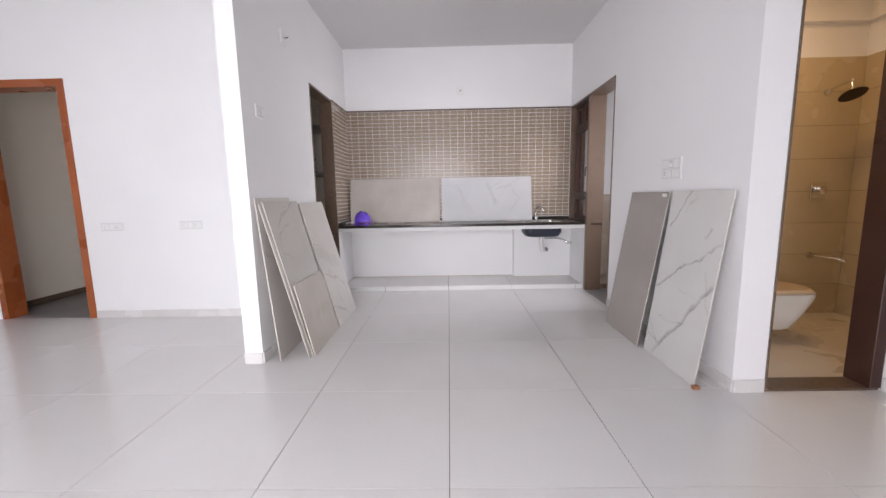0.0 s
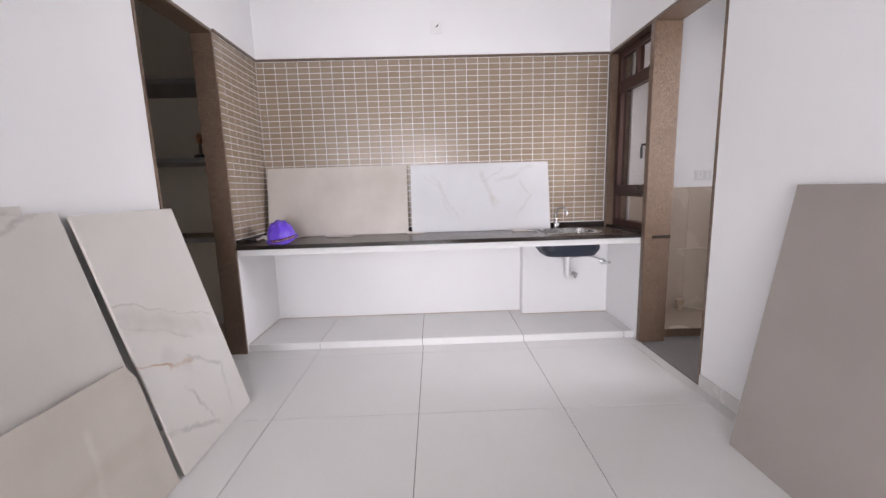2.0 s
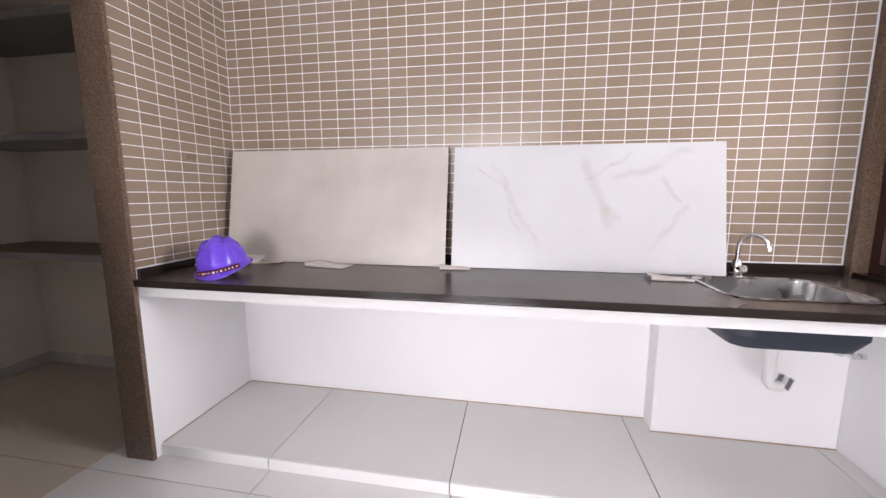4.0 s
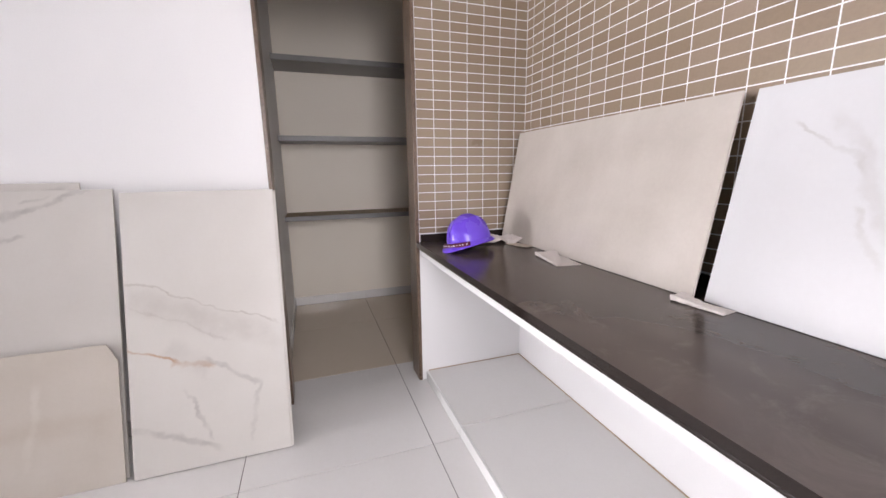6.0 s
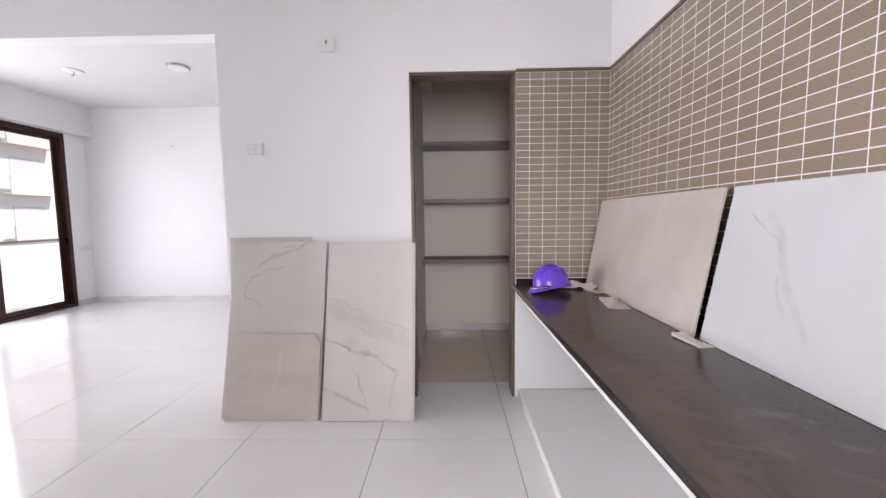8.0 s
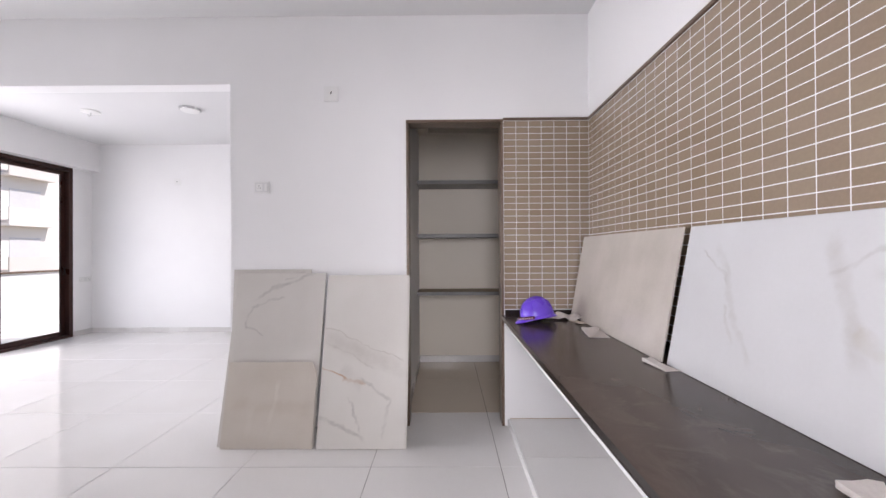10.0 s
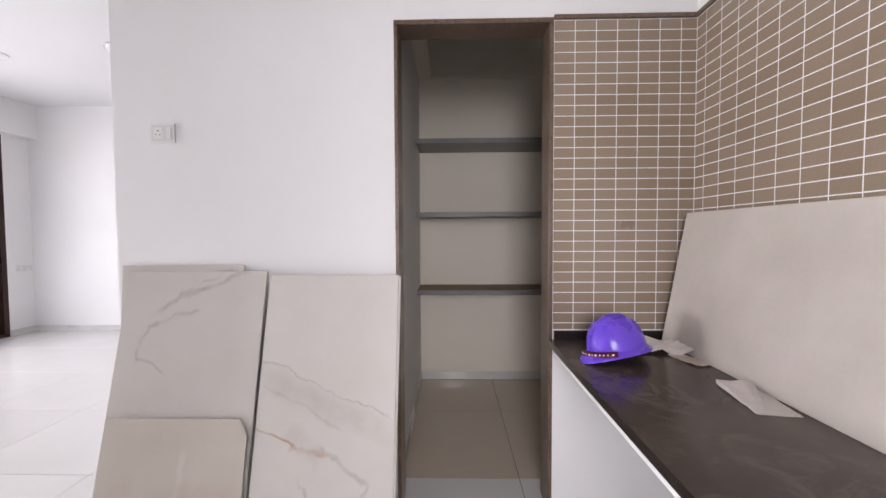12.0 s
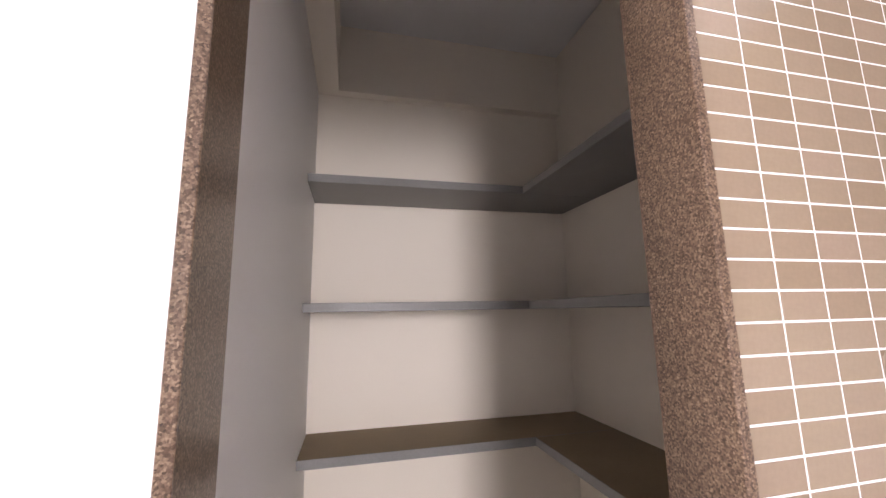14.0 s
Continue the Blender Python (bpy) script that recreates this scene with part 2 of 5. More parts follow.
def slab_material(name, ground_a, ground_b, veins, rough=0.16, cloud=2.2):
    """A polished porcelain slab: soft clouds, fine grain and single veins, each from (x, z) to (x, z) with a width, a strength and a colour."""
    m = mat(name, ground_a, rough)
    bsdf(m).inputs["Specular IOR Level"].default_value = 0.36
    tc = node(m, "ShaderNodeTexCoord")
    flat = node(m, "ShaderNodeMapping", Scale=(1, 0, 1))
    link(m, tc.outputs["Object"], flat.inputs["Vector"])
    v = flat.outputs["Vector"]
    clouds, fine = noise_of(m, v, cloud, 4.0, 0.5), noise_of(m, v, 70, 3.0)
    col = ramp(m, blend(m, 0.15, clouds, fine), [(0.3, ground_a), (0.7, ground_b)])
    warp = node(m, "ShaderNodeTexNoise", Scale=5.0, Detail=6.0, Roughness=0.62)
    link(m, v, warp.inputs["Vector"])
    push = m.node_tree.nodes.new("ShaderNodeVectorMath")
    push.operation = "MULTIPLY_ADD"
    push.inputs[1].default_value = (0.13, 0, 0.13)
    link(m, warp.outputs["Color"], push.inputs[0])
    link(m, v, push.inputs[2])
    patchy = ramp(m, noise_of(m, v, 9.0, 3.0), [(0.3, (0.1, 0.1, 0.1)), (0.62, (0.8, 0.8, 0.8))])
    for x0, z0, x1, z1, width, strength, tint in veins:
        off = m.node_tree.nodes.new("ShaderNodeVectorMath")
        off.operation = "SUBTRACT"
        off.inputs[1].default_value = ((x0 + x1) / 2 + 0.065, 0, (z0 + z1) / 2 + 0.065)
        link(m, push.outputs[0], off.inputs[0])
        turned = node(m, "ShaderNodeMapping", Rotation=(0, math.atan2(z1 - z0, x1 - x0), 0))
        link(m, off.outputs[0], turned.inputs["Vector"])
        split = node(m, "ShaderNodeSeparateXYZ")
        link(m, turned.outputs["Vector"], split.inputs[0])
        half = math.hypot(x1 - x0, z1 - z0) / 2
        fac = None
        for axis, lo, hi in (("Z", width * 0.15, width), ("X", half * 0.75, half * 1.08)):
            size = m.node_tree.nodes.new("ShaderNodeMath")
            size.operation = "ABSOLUTE"
            link(m, split.outputs[axis], size.inputs[0])
            fade = node(m, "ShaderNodeMapRange")
            fade.interpolation_type = "SMOOTHSTEP"
            fade.inputs[1].default_value, fade.inputs[2].default_value = lo, hi
            fade.inputs[3].default_value, fade.inputs[4].default_value = strength if fac is None else 1.0, 0.0
            link(m, size.outputs[0], fade.inputs[0])
            if fac is None:
                fac = fade.outputs[0]
            else:
                both = m.node_tree.nodes.new("ShaderNodeMath")
                both.operation = "MULTIPLY"
                link(m, fac, both.inputs[0])
                link(m, fade.outputs[0], both.inputs[1])
                fac = both.outputs[0]
        col = blend(m, blend(m, 1.0, fac, patchy, "MULTIPLY"), col, tint)
    link(m, col, bsdf(m).inputs["Base Color"])
    link(m, ramp(m, clouds, [(0.3, (rough - 0.012,) * 3), (0.7, (rough + 0.015,) * 3)]), bsdf(m).inputs["Roughness"])
    return m


VG, VB = (0.26, 0.24, 0.235), (0.42, 0.2, 0.07)
VD = (0.16, 0.15, 0.15)
M_WHITE = slab_material("white_marble_bold_veins", (0.6, 0.59, 0.57), (0.67, 0.66, 0.64), [
    (-0.34, 0.48, 0.3, 0.89, 0.014, 0.85, VG), (-0.34, 0.475, 0.3, 0.885, 0.005, 0.8, VD), (-0.2, 0.02, 0.32, 0.64, 0.026, 0.7, VG), (-0.2, 0.01, 0.32, 0.63, 0.006, 0.8, VD),
    (-0.27, 0.95, -0.05, 1.22, 0.013, 0.8, VG), (-0.27, 0.955, -0.05, 1.225, 0.005, 0.7, VD), (-0.12, 1.04, 0.0, 1.16, 0.012, 0.5, VG), (0.12, 0.88, 0.17, 0.97, 0.018, 0.65, VG),
    (-0.31, 0.28, -0.16, 0.08, 0.008, 0.8, VG), (-0.2, 0.3, 0.12, 0.34, 0.008, 0.5, VG), (-0.3, 0.14, -0.1, 0.09, 0.009, 0.7, VG), (-0.05, 0.55, 0.25, 0.5, 0.006, 0.3, VG),
    (0.2, 0.7, 0.3, 0.45, 0.008, 0.4, VG)])
M_FAINT = slab_material("white_marble_faint_veins", (0.575, 0.577, 0.585), (0.645, 0.65, 0.662), [
    (-0.42, 0.52, -0.2, 0.1, 0.022, 0.5, (0.42, 0.4, 0.38)), (0.0, 0.55, 0.14, 0.18, 0.035, 0.55, (0.42, 0.4, 0.38)), (0.14, 0.42, 0.5, 0.56, 0.026, 0.55, (0.42, 0.4, 0.38)),
    (0.3, 0.1, 0.45, 0.3, 0.02, 0.4, (0.42, 0.4, 0.38)),
    (-0.5, 0.5, -0.34, 0.36, 0.01, 0.6, (0.4, 0.38, 0.36)), (-0.34, 0.3, -0.28, 0.16, 0.012, 0.5, (0.42, 0.4, 0.37)), (0.02, 0.42, 0.24, 0.54, 0.012, 0.6, (0.38, 0.36, 0.35)),
    (0.1, 0.3, 0.18, 0.24, 0.03, 0.5, (0.46, 0.43, 0.37)), (0.34, 0.44, 0.42, 0.3, 0.012, 0.55, (0.4, 0.38, 0.37))], 0.21)
M_CREAM = slab_material("pale_cream_marble", (0.565, 0.538, 0.503), (0.635, 0.61, 0.576), [
    (-0.2, 0.99, 0.26, 1.19, 0.018, 0.6, VG), (-0.22, 0.94, 0.03, 0.99, 0.013, 0.6, VG), (-0.2, 0.95, -0.25, 0.75, 0.011, 0.5, VG), (-0.26, 0.77, -0.1, 0.72, 0.011, 0.5, VG), (0.0, 1.12, 0.1, 1.16, 0.01, 0.4, VG)], 0.17)
M_GOLD = slab_material("cream_marble_brown_veins", (0.615, 0.59, 0.552), (0.68, 0.657, 0.622), [
    (-0.34, 0.73, 0.3, 0.48, 0.07, 0.45, (0.42, 0.385, 0.355)), (-0.34, 0.79, 0.3, 0.55, 0.007, 0.75, (0.42, 0.38, 0.34)), (-0.3, 0.7, 0.1, 0.5, 0.008, 0.5, (0.42, 0.38, 0.35)), (-0.33, 0.53, -0.1, 0.42, 0.009, 0.9, VB), (-0.14, 0.42, 0.02, 0.41, 0.015, 0.6, VB), (-0.1, 0.34, -0.01, 0.1, 0.011, 0.55, VG),
    (-0.02, 0.44, 0.19, 0.3, 0.015, 0.5, VG), (0.19, 0.31, 0.13, 0.06, 0.015, 0.42, VG), (-0.33, 0.21, 0.02, 0.06, 0.024, 0.6, VG), (-0.18, 0.5, 0.0, 0.4, 0.06, 0.35, (0.42, 0.4, 0.38))], 0.2)
M_BEIGE = slab_material("plain_beige_tile", (0.475, 0.435, 0.388), (0.6, 0.556, 0.508), [(-0.3, 0.2, 0.3, 0.45, 0.08, 0.15, (0.4, 0.35, 0.3))], 0.2, 3.4)
M_TAN = slab_material("small_beige_tile", (0.53, 0.48, 0.42), (0.6, 0.552, 0.495), [(0.0, 0.12, 0.05, 0.44, 0.02, 0.6, (0.68, 0.64, 0.58)), (-0.28, 0.3, 0.3, 0.24, 0.07, 0.5, (0.48, 0.41, 0.34)), (-0.3, 0.12, 0.2, 0.1, 0.08, 0.4, (0.62, 0.58, 0.53)), (-0.15, 0.05, -0.12, 0.3, 0.03, 0.4, (0.64, 0.6, 0.54))], 0.12, 3.0)
M_GREY = slab_material("plain_grey_tile", (0.32, 0.285, 0.264), (0.36, 0.322, 0.3), [(-0.3, 0.6, 0.3, 0.7, 0.02, 0.12, (0.34, 0.31, 0.29))], 0.24)

# ---- mesh helpers ----


def quad_box(bm, x0, x1, y0, y1, z0, z1, index=0):
    v = [bm.verts.new(p) for p in ((x0, y0, z0), (x1, y0, z0), (x1, y1, z0), (x0, y1, z0), (x0, y0, z1), (x1, y0, z1), (x1, y1, z1), (x0, y1, z1))]
    out = []
    for f in ((3, 2, 1, 0), (4, 5, 6, 7), (0, 1, 5, 4), (1, 2, 6, 5), (2, 3, 7, 6), (3, 0, 4, 7)):
        out.append(bm.faces.new([v[i] for i in f]))
        out[-1].material_index = index
    return out


def boxes(*bounds, bevel=0.0, segments=2):
    bm = bmesh.new()
    for b in bounds:
        quad_box(bm, *b)
    if bevel:
        bmesh.ops.bevel(bm, geom=bm.edges[:], offset=bevel, segments=segments, affect="EDGES", profile=0.6)
    return bm


def ring_slab(x0, x1, y0, y1, hx0, hx1, hy0, hy1, z0, z1):
    """A slab with a rectangular hole."""
    bm = bmesh.new()
    lv = []
    for z in (z0, z1):
        out = [bm.verts.new(p) for p in ((x0, y0, z), (x1, y0, z), (x1, y1, z), (x0, y1, z))]
        hole = [bm.verts.new(p) for p in ((hx0, hy0, z), (hx1, hy0, z), (hx1, hy1, z), (hx0, hy1, z))]
        lv.append((out, hole))
        for i in range(4):
            j = (i + 1) % 4
            bm.faces.new((out[i], out[j], hole[j], hole[i]))
    for k in (0, 1):
        for i in range(4):
            j = (i + 1) % 4
            bm.faces.new((lv[0][k][i], lv[0][k][j], lv[1][k][j], lv[1][k][i]))
    bmesh.ops.recalc_face_normals(bm, faces=bm.faces[:])
    return bm


def tube(points, radius, sides=12, closed_ends=True):
    """A round pipe along a list of points."""
    bm = bmesh.new()
    pts = [Vector(p) for p in points]
    rings, up = [], Vector((0, 0, 1))
    for i, p in enumerate(pts):
        d = (pts[min(i + 1, len(pts) - 1)] - pts[max(i - 1, 0)]).normalized()
        if abs(d.dot(up)) > 0.95:
            up = Vector((1, 0, 0)) if abs(d.x) < 0.9 else Vector((0, 1, 0))
        a = d.cross(up).normalized()
        b = a.cross(d).normalized()
        up = b
        r = radius[i] if isinstance(radius, (list, tuple)) else radius
        rings.append([bm.verts.new(p + r * (math.cos(2 * math.pi * k / sides) * a + math.sin(2 * math.pi * k / sides) * b)) for k in range(sides)])
    for r0, r1 in zip(rings, rings[1:]):
        for k in range(sides):
            bm.faces.new((r0[k], r0[(k + 1) % sides], r1[(k + 1) % sides], r1[k]))
    if closed_ends:
        bm.faces.new(rings[0][::-1])
        bm.faces.new(rings[-1])
    bmesh.ops.recalc_face_normals(bm, faces=bm.faces[:])
    return bm


def lathe(profile, centre, axis="z", sides=28):
    """Turns (radius, height) steps about an axis through centre."""
    bm = bmesh.new()
    rings = []
    for r, h in profile:
        ring = []
        for k in range(sides):
            a = 2 * math.pi * k / sides
            u, w = max(r, 1e-4) * math.cos(a), max(r, 1e-4) * math.sin(a)
            p = {"z": (u, w, h), "y": (u, h, w), "x": (h, u, w)}[axis]
            ring.append(bm.verts.new(Vector(p) + Vector(centre)))
        rings.append(ring)
    for r0, r1 in zip(rings, rings[1:]):
        for k in range(sides):
            bm.faces.new((r0[k], r0[(k + 1) % sides], r1[(k + 1) % sides], r1[k]))
    bm.faces.new(rings[0][::-1])
    bm.faces.new(rings[-1])
    bmesh.ops.recalc_face_normals(bm, faces=bm.faces[:])
    return bm


def rounded_loop(cx, cy, w, d, r, n=6):
    out = []
    for sx, sy, a0 in ((1, 1, 0), (-1, 1, 90), (-1, -1, 180), (1, -1, 270)):
        for k in range(n + 1):
            a = radians(a0 + 90 * k / n)
            out.append((cx + sx * (w / 2 - r) + r * math.cos(a), cy + sy * (d / 2 - r) + r * math.sin(a)))
    return out


def loft(loops, cap_first=False, cap_last=False):
    """Skins a stack of (outline, z) loops."""
    bm = bmesh.new()
    rings = [[bm.verts.new((x, y, z)) for x, y in loop] for loop, z in loops]
    n = len(rings[0])
    for r0, r1 in zip(rings, rings[1:]):
        for k in range(n):
            bm.faces.new((r0[k], r0[(k + 1) % n], r1[(k + 1) % n], r1[k]))
    if cap_first:
        bm.faces.new(rings[0][::-1])
    if cap_last:
        bm.faces.new(rings[-1])
    bmesh.ops.recalc_face_normals(bm, faces=bm.faces[:])
    return bm


def base_of(ob):
    p = Vector(ob.location)
    while ob.parent:
        ob = ob.parent
        p += ob.location
    return p


def mesh_of(name, bm, materials, smooth=False, shift=None):
    if shift:
        bmesh.ops.translate(bm, verts=bm.verts[:], vec=-Vector(shift))
    data = bpy.data.meshes.new(name)
    bm.to_mesh(data)
    bm.free()
    for m in materials if isinstance(materials, (list, tuple)) else [materials]:
        data.materials.append(m)
    if smooth:
        for p in data.polygons:
            p.use_smooth = True
        data.set_sharp_from_angle(angle=radians(35))
    return data


def part(name, bm, material, parent, label="", smooth=False, local=False):
    """Links a bmesh as one mesh under a thing or a part; bm is in world metres unless local."""
    ob = new(name, mesh_of(name, bm, material, smooth, None if local else base_of(parent)))
    ob.parent = parent
    return tagged(ob, label)


def thing(name, at, label, category, group="", kind=""):
    ob = new(name)
    ob.location = at
    ob.empty_display_size = 0.1
    return tagged(ob, label, category, group, kind)


def solid(name, bm, material, label="", category="", kind="", group="", smooth=False, at=(0, 0, 0)):
    ob = new(name, mesh_of(name, bm, material, smooth, at))
    ob.location = at
    return tagged(ob, label, category, group, kind)


# ---- the plan ----
WEST, EAST, NORTH = -1.25, 1.795, 5.53      # kitchen walls
CEILING, DOORTOP, DADO = 3.14, 2.335, 2.326
SOUTH, FARWEST, LIVNORTH = -1.51, -4.74, 3.945
JX, JY, TILE = 0.112, 2.357, 0.803          # floor joints

# ---- walls, floor, ceiling ----
solid("ceiling", boxes((-5.1, 4.2, -1.7, 7.0, CEILING, 3.3)), CEIL, "plain white painted flat ceiling", "ceiling", "structure")
solid("beam_1", boxes((WEST - 0.13, WEST, SOUTH, 2.785, 2.622, CEILING)), PAINT, "white painted beam between living and dining", "beam", "structure")
solid("beam_2", boxes((FARWEST, WEST - 0.13, SOUTH, SOUTH + 0.146, 2.685, CEILING)), PAINT, "white painted beam over the balcony door", "beam", "structure")
solid("beam_3", boxes((-2.944, -2.884, 4.114, 5.627, 2.73, CEILING), (-2.884, WEST - 0.13, 4.114, 4.23, 2.73, CEILING)), WARM_SHADE_PAINT,
      "painted beams under the pantry ceiling, warm shade in their cream colour", "beam", "structure")
WALL_WEST = solid("wall_west", boxes((WEST - 0.13, WEST, 2.785, 4.134, 0, CEILING), (WEST - 0.13, WEST, 4.134, 4.874, DOORTOP, CEILING),
                  (WEST - 0.13, WEST, 4.874, NORTH, 0, CEILING)), PAINT, "white wall with the pantry doorway and taupe mosaic", "wall", "structure")
WALL_NORTH = solid("wall_north", boxes((WEST - 0.13, EAST + 0.183, NORTH, NORTH + 0.15, 0, CEILING)), PAINT, "white kitchen wall tiled in taupe mosaic", "wall", "structure")
solid("wall_east", boxes((EAST, EAST + 0.183, 2.304, 4.14, 0, CEILING), (EAST, EAST + 0.183, 4.135, NORTH, DOORTOP, CEILING),
      (EAST, EAST + 0.183, 4.862, NORTH, 0, 0.832)), PAINT, "white kitchen wall with door and window to the utility", "wall", "structure")
solid("wall_living_north", boxes((-4.93, -4.54, LIVNORTH, 4.114, 0, CEILING), (-4.54, -3.55, LIVNORTH, 4.114, 2.37, CEILING),
      (-3.55, WEST - 0.13, LIVNORTH, 4.114, 0, CEILING)), PAINT, "white living room wall with a doorway", "wall", "structure")
solid("wall_far_west", boxes((FARWEST - 0.15, FARWEST, -1.65, LIVNORTH, 0, CEILING)), PAINT, "plain white living room wall", "wall", "structure")
solid("wall_south", boxes((FARWEST, -4.41, -1.65, SOUTH, 0, CEILING), (-4.41, -1.5, -1.65, SOUTH, 2.68, CEILING), (-1.5, -1.1, -1.65, SOUTH, 0, CEILING),
      (-1.1, 0.8, -1.65, SOUTH, 2.55, CEILING), (0.8, 3.35, -1.65, SOUTH, 0, CEILING)), PAINT, "white wall with two balcony openings", "wall", "structure")
solid("wall_dining_east", boxes((3.2, 3.35, SOUTH, 2.304, 0, CEILING)), PAINT, "plain white dining wall", "wall", "structure")
solid("wall_pantry", boxes((-3.06, -2.944, 4.114, 5.765, 0, CEILING), (-2.944, WEST - 0.13, 5.627, 5.765, 0, CEILING)), WARM_SHADE_PAINT, "plastered pantry walls, warm shade in their cream colour", "wall", "structure")
solid("wall_hall", boxes((-4.92, -4.77, 4.114, 6.9, 0, CEILING), (-4.77, -3.06, 6.75, 6.9, 0, CEILING)), WARM_SHADE_PAINT, "hall walls beyond the doorway, warm shade in their cream colour", "wall", "structure")
WALL_BATH = solid("wall_bath", boxes((1.97, 1.984, 2.3035, 2.45, 0, CEILING), (1.984, 2.66, 2.304, 2.45, 2.34, CEILING), (2.66, 3.95, 2.304, 2.45, 0, CEILING),
                  (EAST + 0.183, 3.95, 3.79, 3.9, 0, CEILING), (3.85, 3.95, 2.45, 3.79, 0, CEILING)), PAINT, "white walls of the small bathroom", "wall", "structure")
solid("beam_4", boxes((EAST + 0.183, 3.85, 3.72, 3.79, 2.62, CEILING), (3.78, 3.85, 2.45, 3.72, 2.62, CEILING)), PAINT, "white ledge under the bathroom ceiling", "beam", "structure")
WALL_UTIL = solid("wall_utility", boxes((EAST + 0.183, 2.74, 5.45, 5.6, 0, CEILING), (2.74, 2.84, 3.9, 5.6, 0, 1.0), (2.74, 2.84, 3.9, 5.6, 2.4, CEILING)), PAINT,
                  "white utility walls with an open side", "wall", "structure")

FLOOR_OB = solid("floor", boxes((-5.0, 3.4, -1.66, 3.963, -0.16, -0.004), (-2.95, EAST + 0.01, 3.963, 5.65, -0.16, -0.004)), GROUT, "glossy off-white square vitrified floor tiles", "floor", "structure")
solid("floor_hall", boxes((-4.9, -3.0, 3.963, 6.9, -0.16, -0.003)), GREYFLOOR, "dark stone hall floor", "floor", "structure")
solid("floor_bath", boxes((EAST + 0.183, 3.95, 2.45, 3.9, -0.16, 0.002)), BATHFLOOR, "beige bathroom floor", "floor", "structure")
solid("floor_utility", boxes((EAST + 0.012, 2.84, 3.9, 5.6, -0.16, -0.006)), GREYFLOOR, "grey stone utility floor", "floor", "structure")
solid("step_utility", boxes((EAST + 0.183, 2.74, 4.92, 5.45, -0.006, 0.05), bevel=0.004), UTILTILE, "low beige tiled step in the utility", "step", "structure")
solid("sill_utility", boxes((EAST + 0.183, 2.74, 4.9, 4.92, -0.006, 0.056), bevel=0.003), GRANITE, "brown granite edge of the utility step", "sill", "structure")
solid("sill_bath", boxes((1.984, 2.66, 2.306, 2.452, -0.01, 0.016), bevel=0.004), GRANITE, "brown granite bathroom threshold", "sill", "structure")


def skirting(name, x0, x1, y0, y1):
    """A row of skirting tiles, 0.8 m each, along x or y."""
    along_x = (x1 - x0) > (y1 - y0)
    lo, hi = (x0, x1) if along_x else (y0, y1)
    cuts = [lo] + [c for c in ((JX if along_x else JY) + TILE * k for k in range(-8, 8)) if lo + 0.03 < c < hi - 0.03] + [hi]
    bm = bmesh.new()
    for a, b in zip(cuts, cuts[1:]):
        if along_x:
            quad_box(bm, a + 0.001, b - 0.001, y0, y1, 0, 0.078)
        else:
            quad_box(bm, x0, x1, a + 0.001, b - 0.001, 0, 0.078)
    bmesh.ops.bevel(bm, geom=bm.edges[:], offset=0.0015, segments=1, affect="EDGES")
    solid(name, bm, SKIRT, "off-white tile skirting along the wall", "baseboard", "structure")


S = 0.01
skirting("baseboard_1", WEST, WEST + S, 2.785, 4.13)
skirting("baseboard_2", WEST - 0.13, WEST, 2.785 - S, 2.785)
skirting("baseboard_3", EAST - S, EAST, 2.304, 4.132)
skirting("baseboard_4", EAST, 1.982, 2.304 - S, 2.304)
skirting("baseboard_5", -3.545, WEST - 0.14, LIVNORTH - S, LIVNORTH)
skirting("baseboard_6", FARWEST, FARWEST + S, SOUTH, LIVNORTH - S)
skirting("baseboard_7", FARWEST + S, -4.415, SOUTH, SOUTH + S)
skirting("baseboard_8", -2.944, -2.944 + S, 4.116, 5.625)
skirting("baseboard_9", -2.934, WEST - 0.14, 4.114, 4.114 + S)
skirting("baseboard_10", -2.934, WEST - 0.14, 5.627 - S, 5.627)
skirting("baseboard_11", WEST - 0.14, WEST - 0.13, 2.785, LIVNORTH - S)
skirting("baseboard_12", 2.665, 3.19, 2.304 - S, 2.304)
solid("baseboard_13", boxes((-4.77, -4.76, 4.12, 6.75, 0, 0.075), bevel=0.002), GRANITE, "dark brown skirting in the hall", "baseboard", "structure")

# granite linings of the openings
pf = thing("door_1", (WEST - 0.06, 4.5, 0), "open pantry doorway lined in brown speckled granite", "doorway", kind="structure")
part("jamb", boxes((WEST - 0.14, WEST + 0.006, 4.134, 4.152, 0, 2.313), bevel=0.0015, segments=1), GRANITE, pf)
part("jamb", boxes((WEST - 0.14, WEST + 0.006, 4.856, 4.876, 0, 2.313), bevel=0.0015, segments=1), GRANITE, pf)
part("lintel", boxes((WEST - 0.14, WEST + 0.006, 4.134, 4.876, 2.315, 2.337), bevel=0.0015, segments=1), GRANITE, pf)
uf = thing("door_2", (EAST + 0.1, 4.5, 0), "open utility doorway lined in brown speckled granite", "doorway", kind="structure")
part("jamb", boxes((EAST - 0.006, EAST + 0.188, 4.133, 4.15, 0, 2.313), bevel=0.0015, segments=1), GRANITE, uf)
part("latch_plate", boxes((EAST + 0.117, EAST + 0.131, 4.8085, 4.8125, 0.985, 1.06), bevel=0.001, segments=1), TARNISH, uf, "tarnished brass latch plate")
part("worktop_end", boxes((EAST + 0.05, EAST + 0.187, 4.808, 4.8125, 0.806, 0.828)), BLACK, uf, "black granite strip")
part("post", boxes((EAST - 0.006, EAST + 0.188, 4.812, 4.862, 0, 2.313), bevel=0.0015, segments=1), GRANITE, uf)
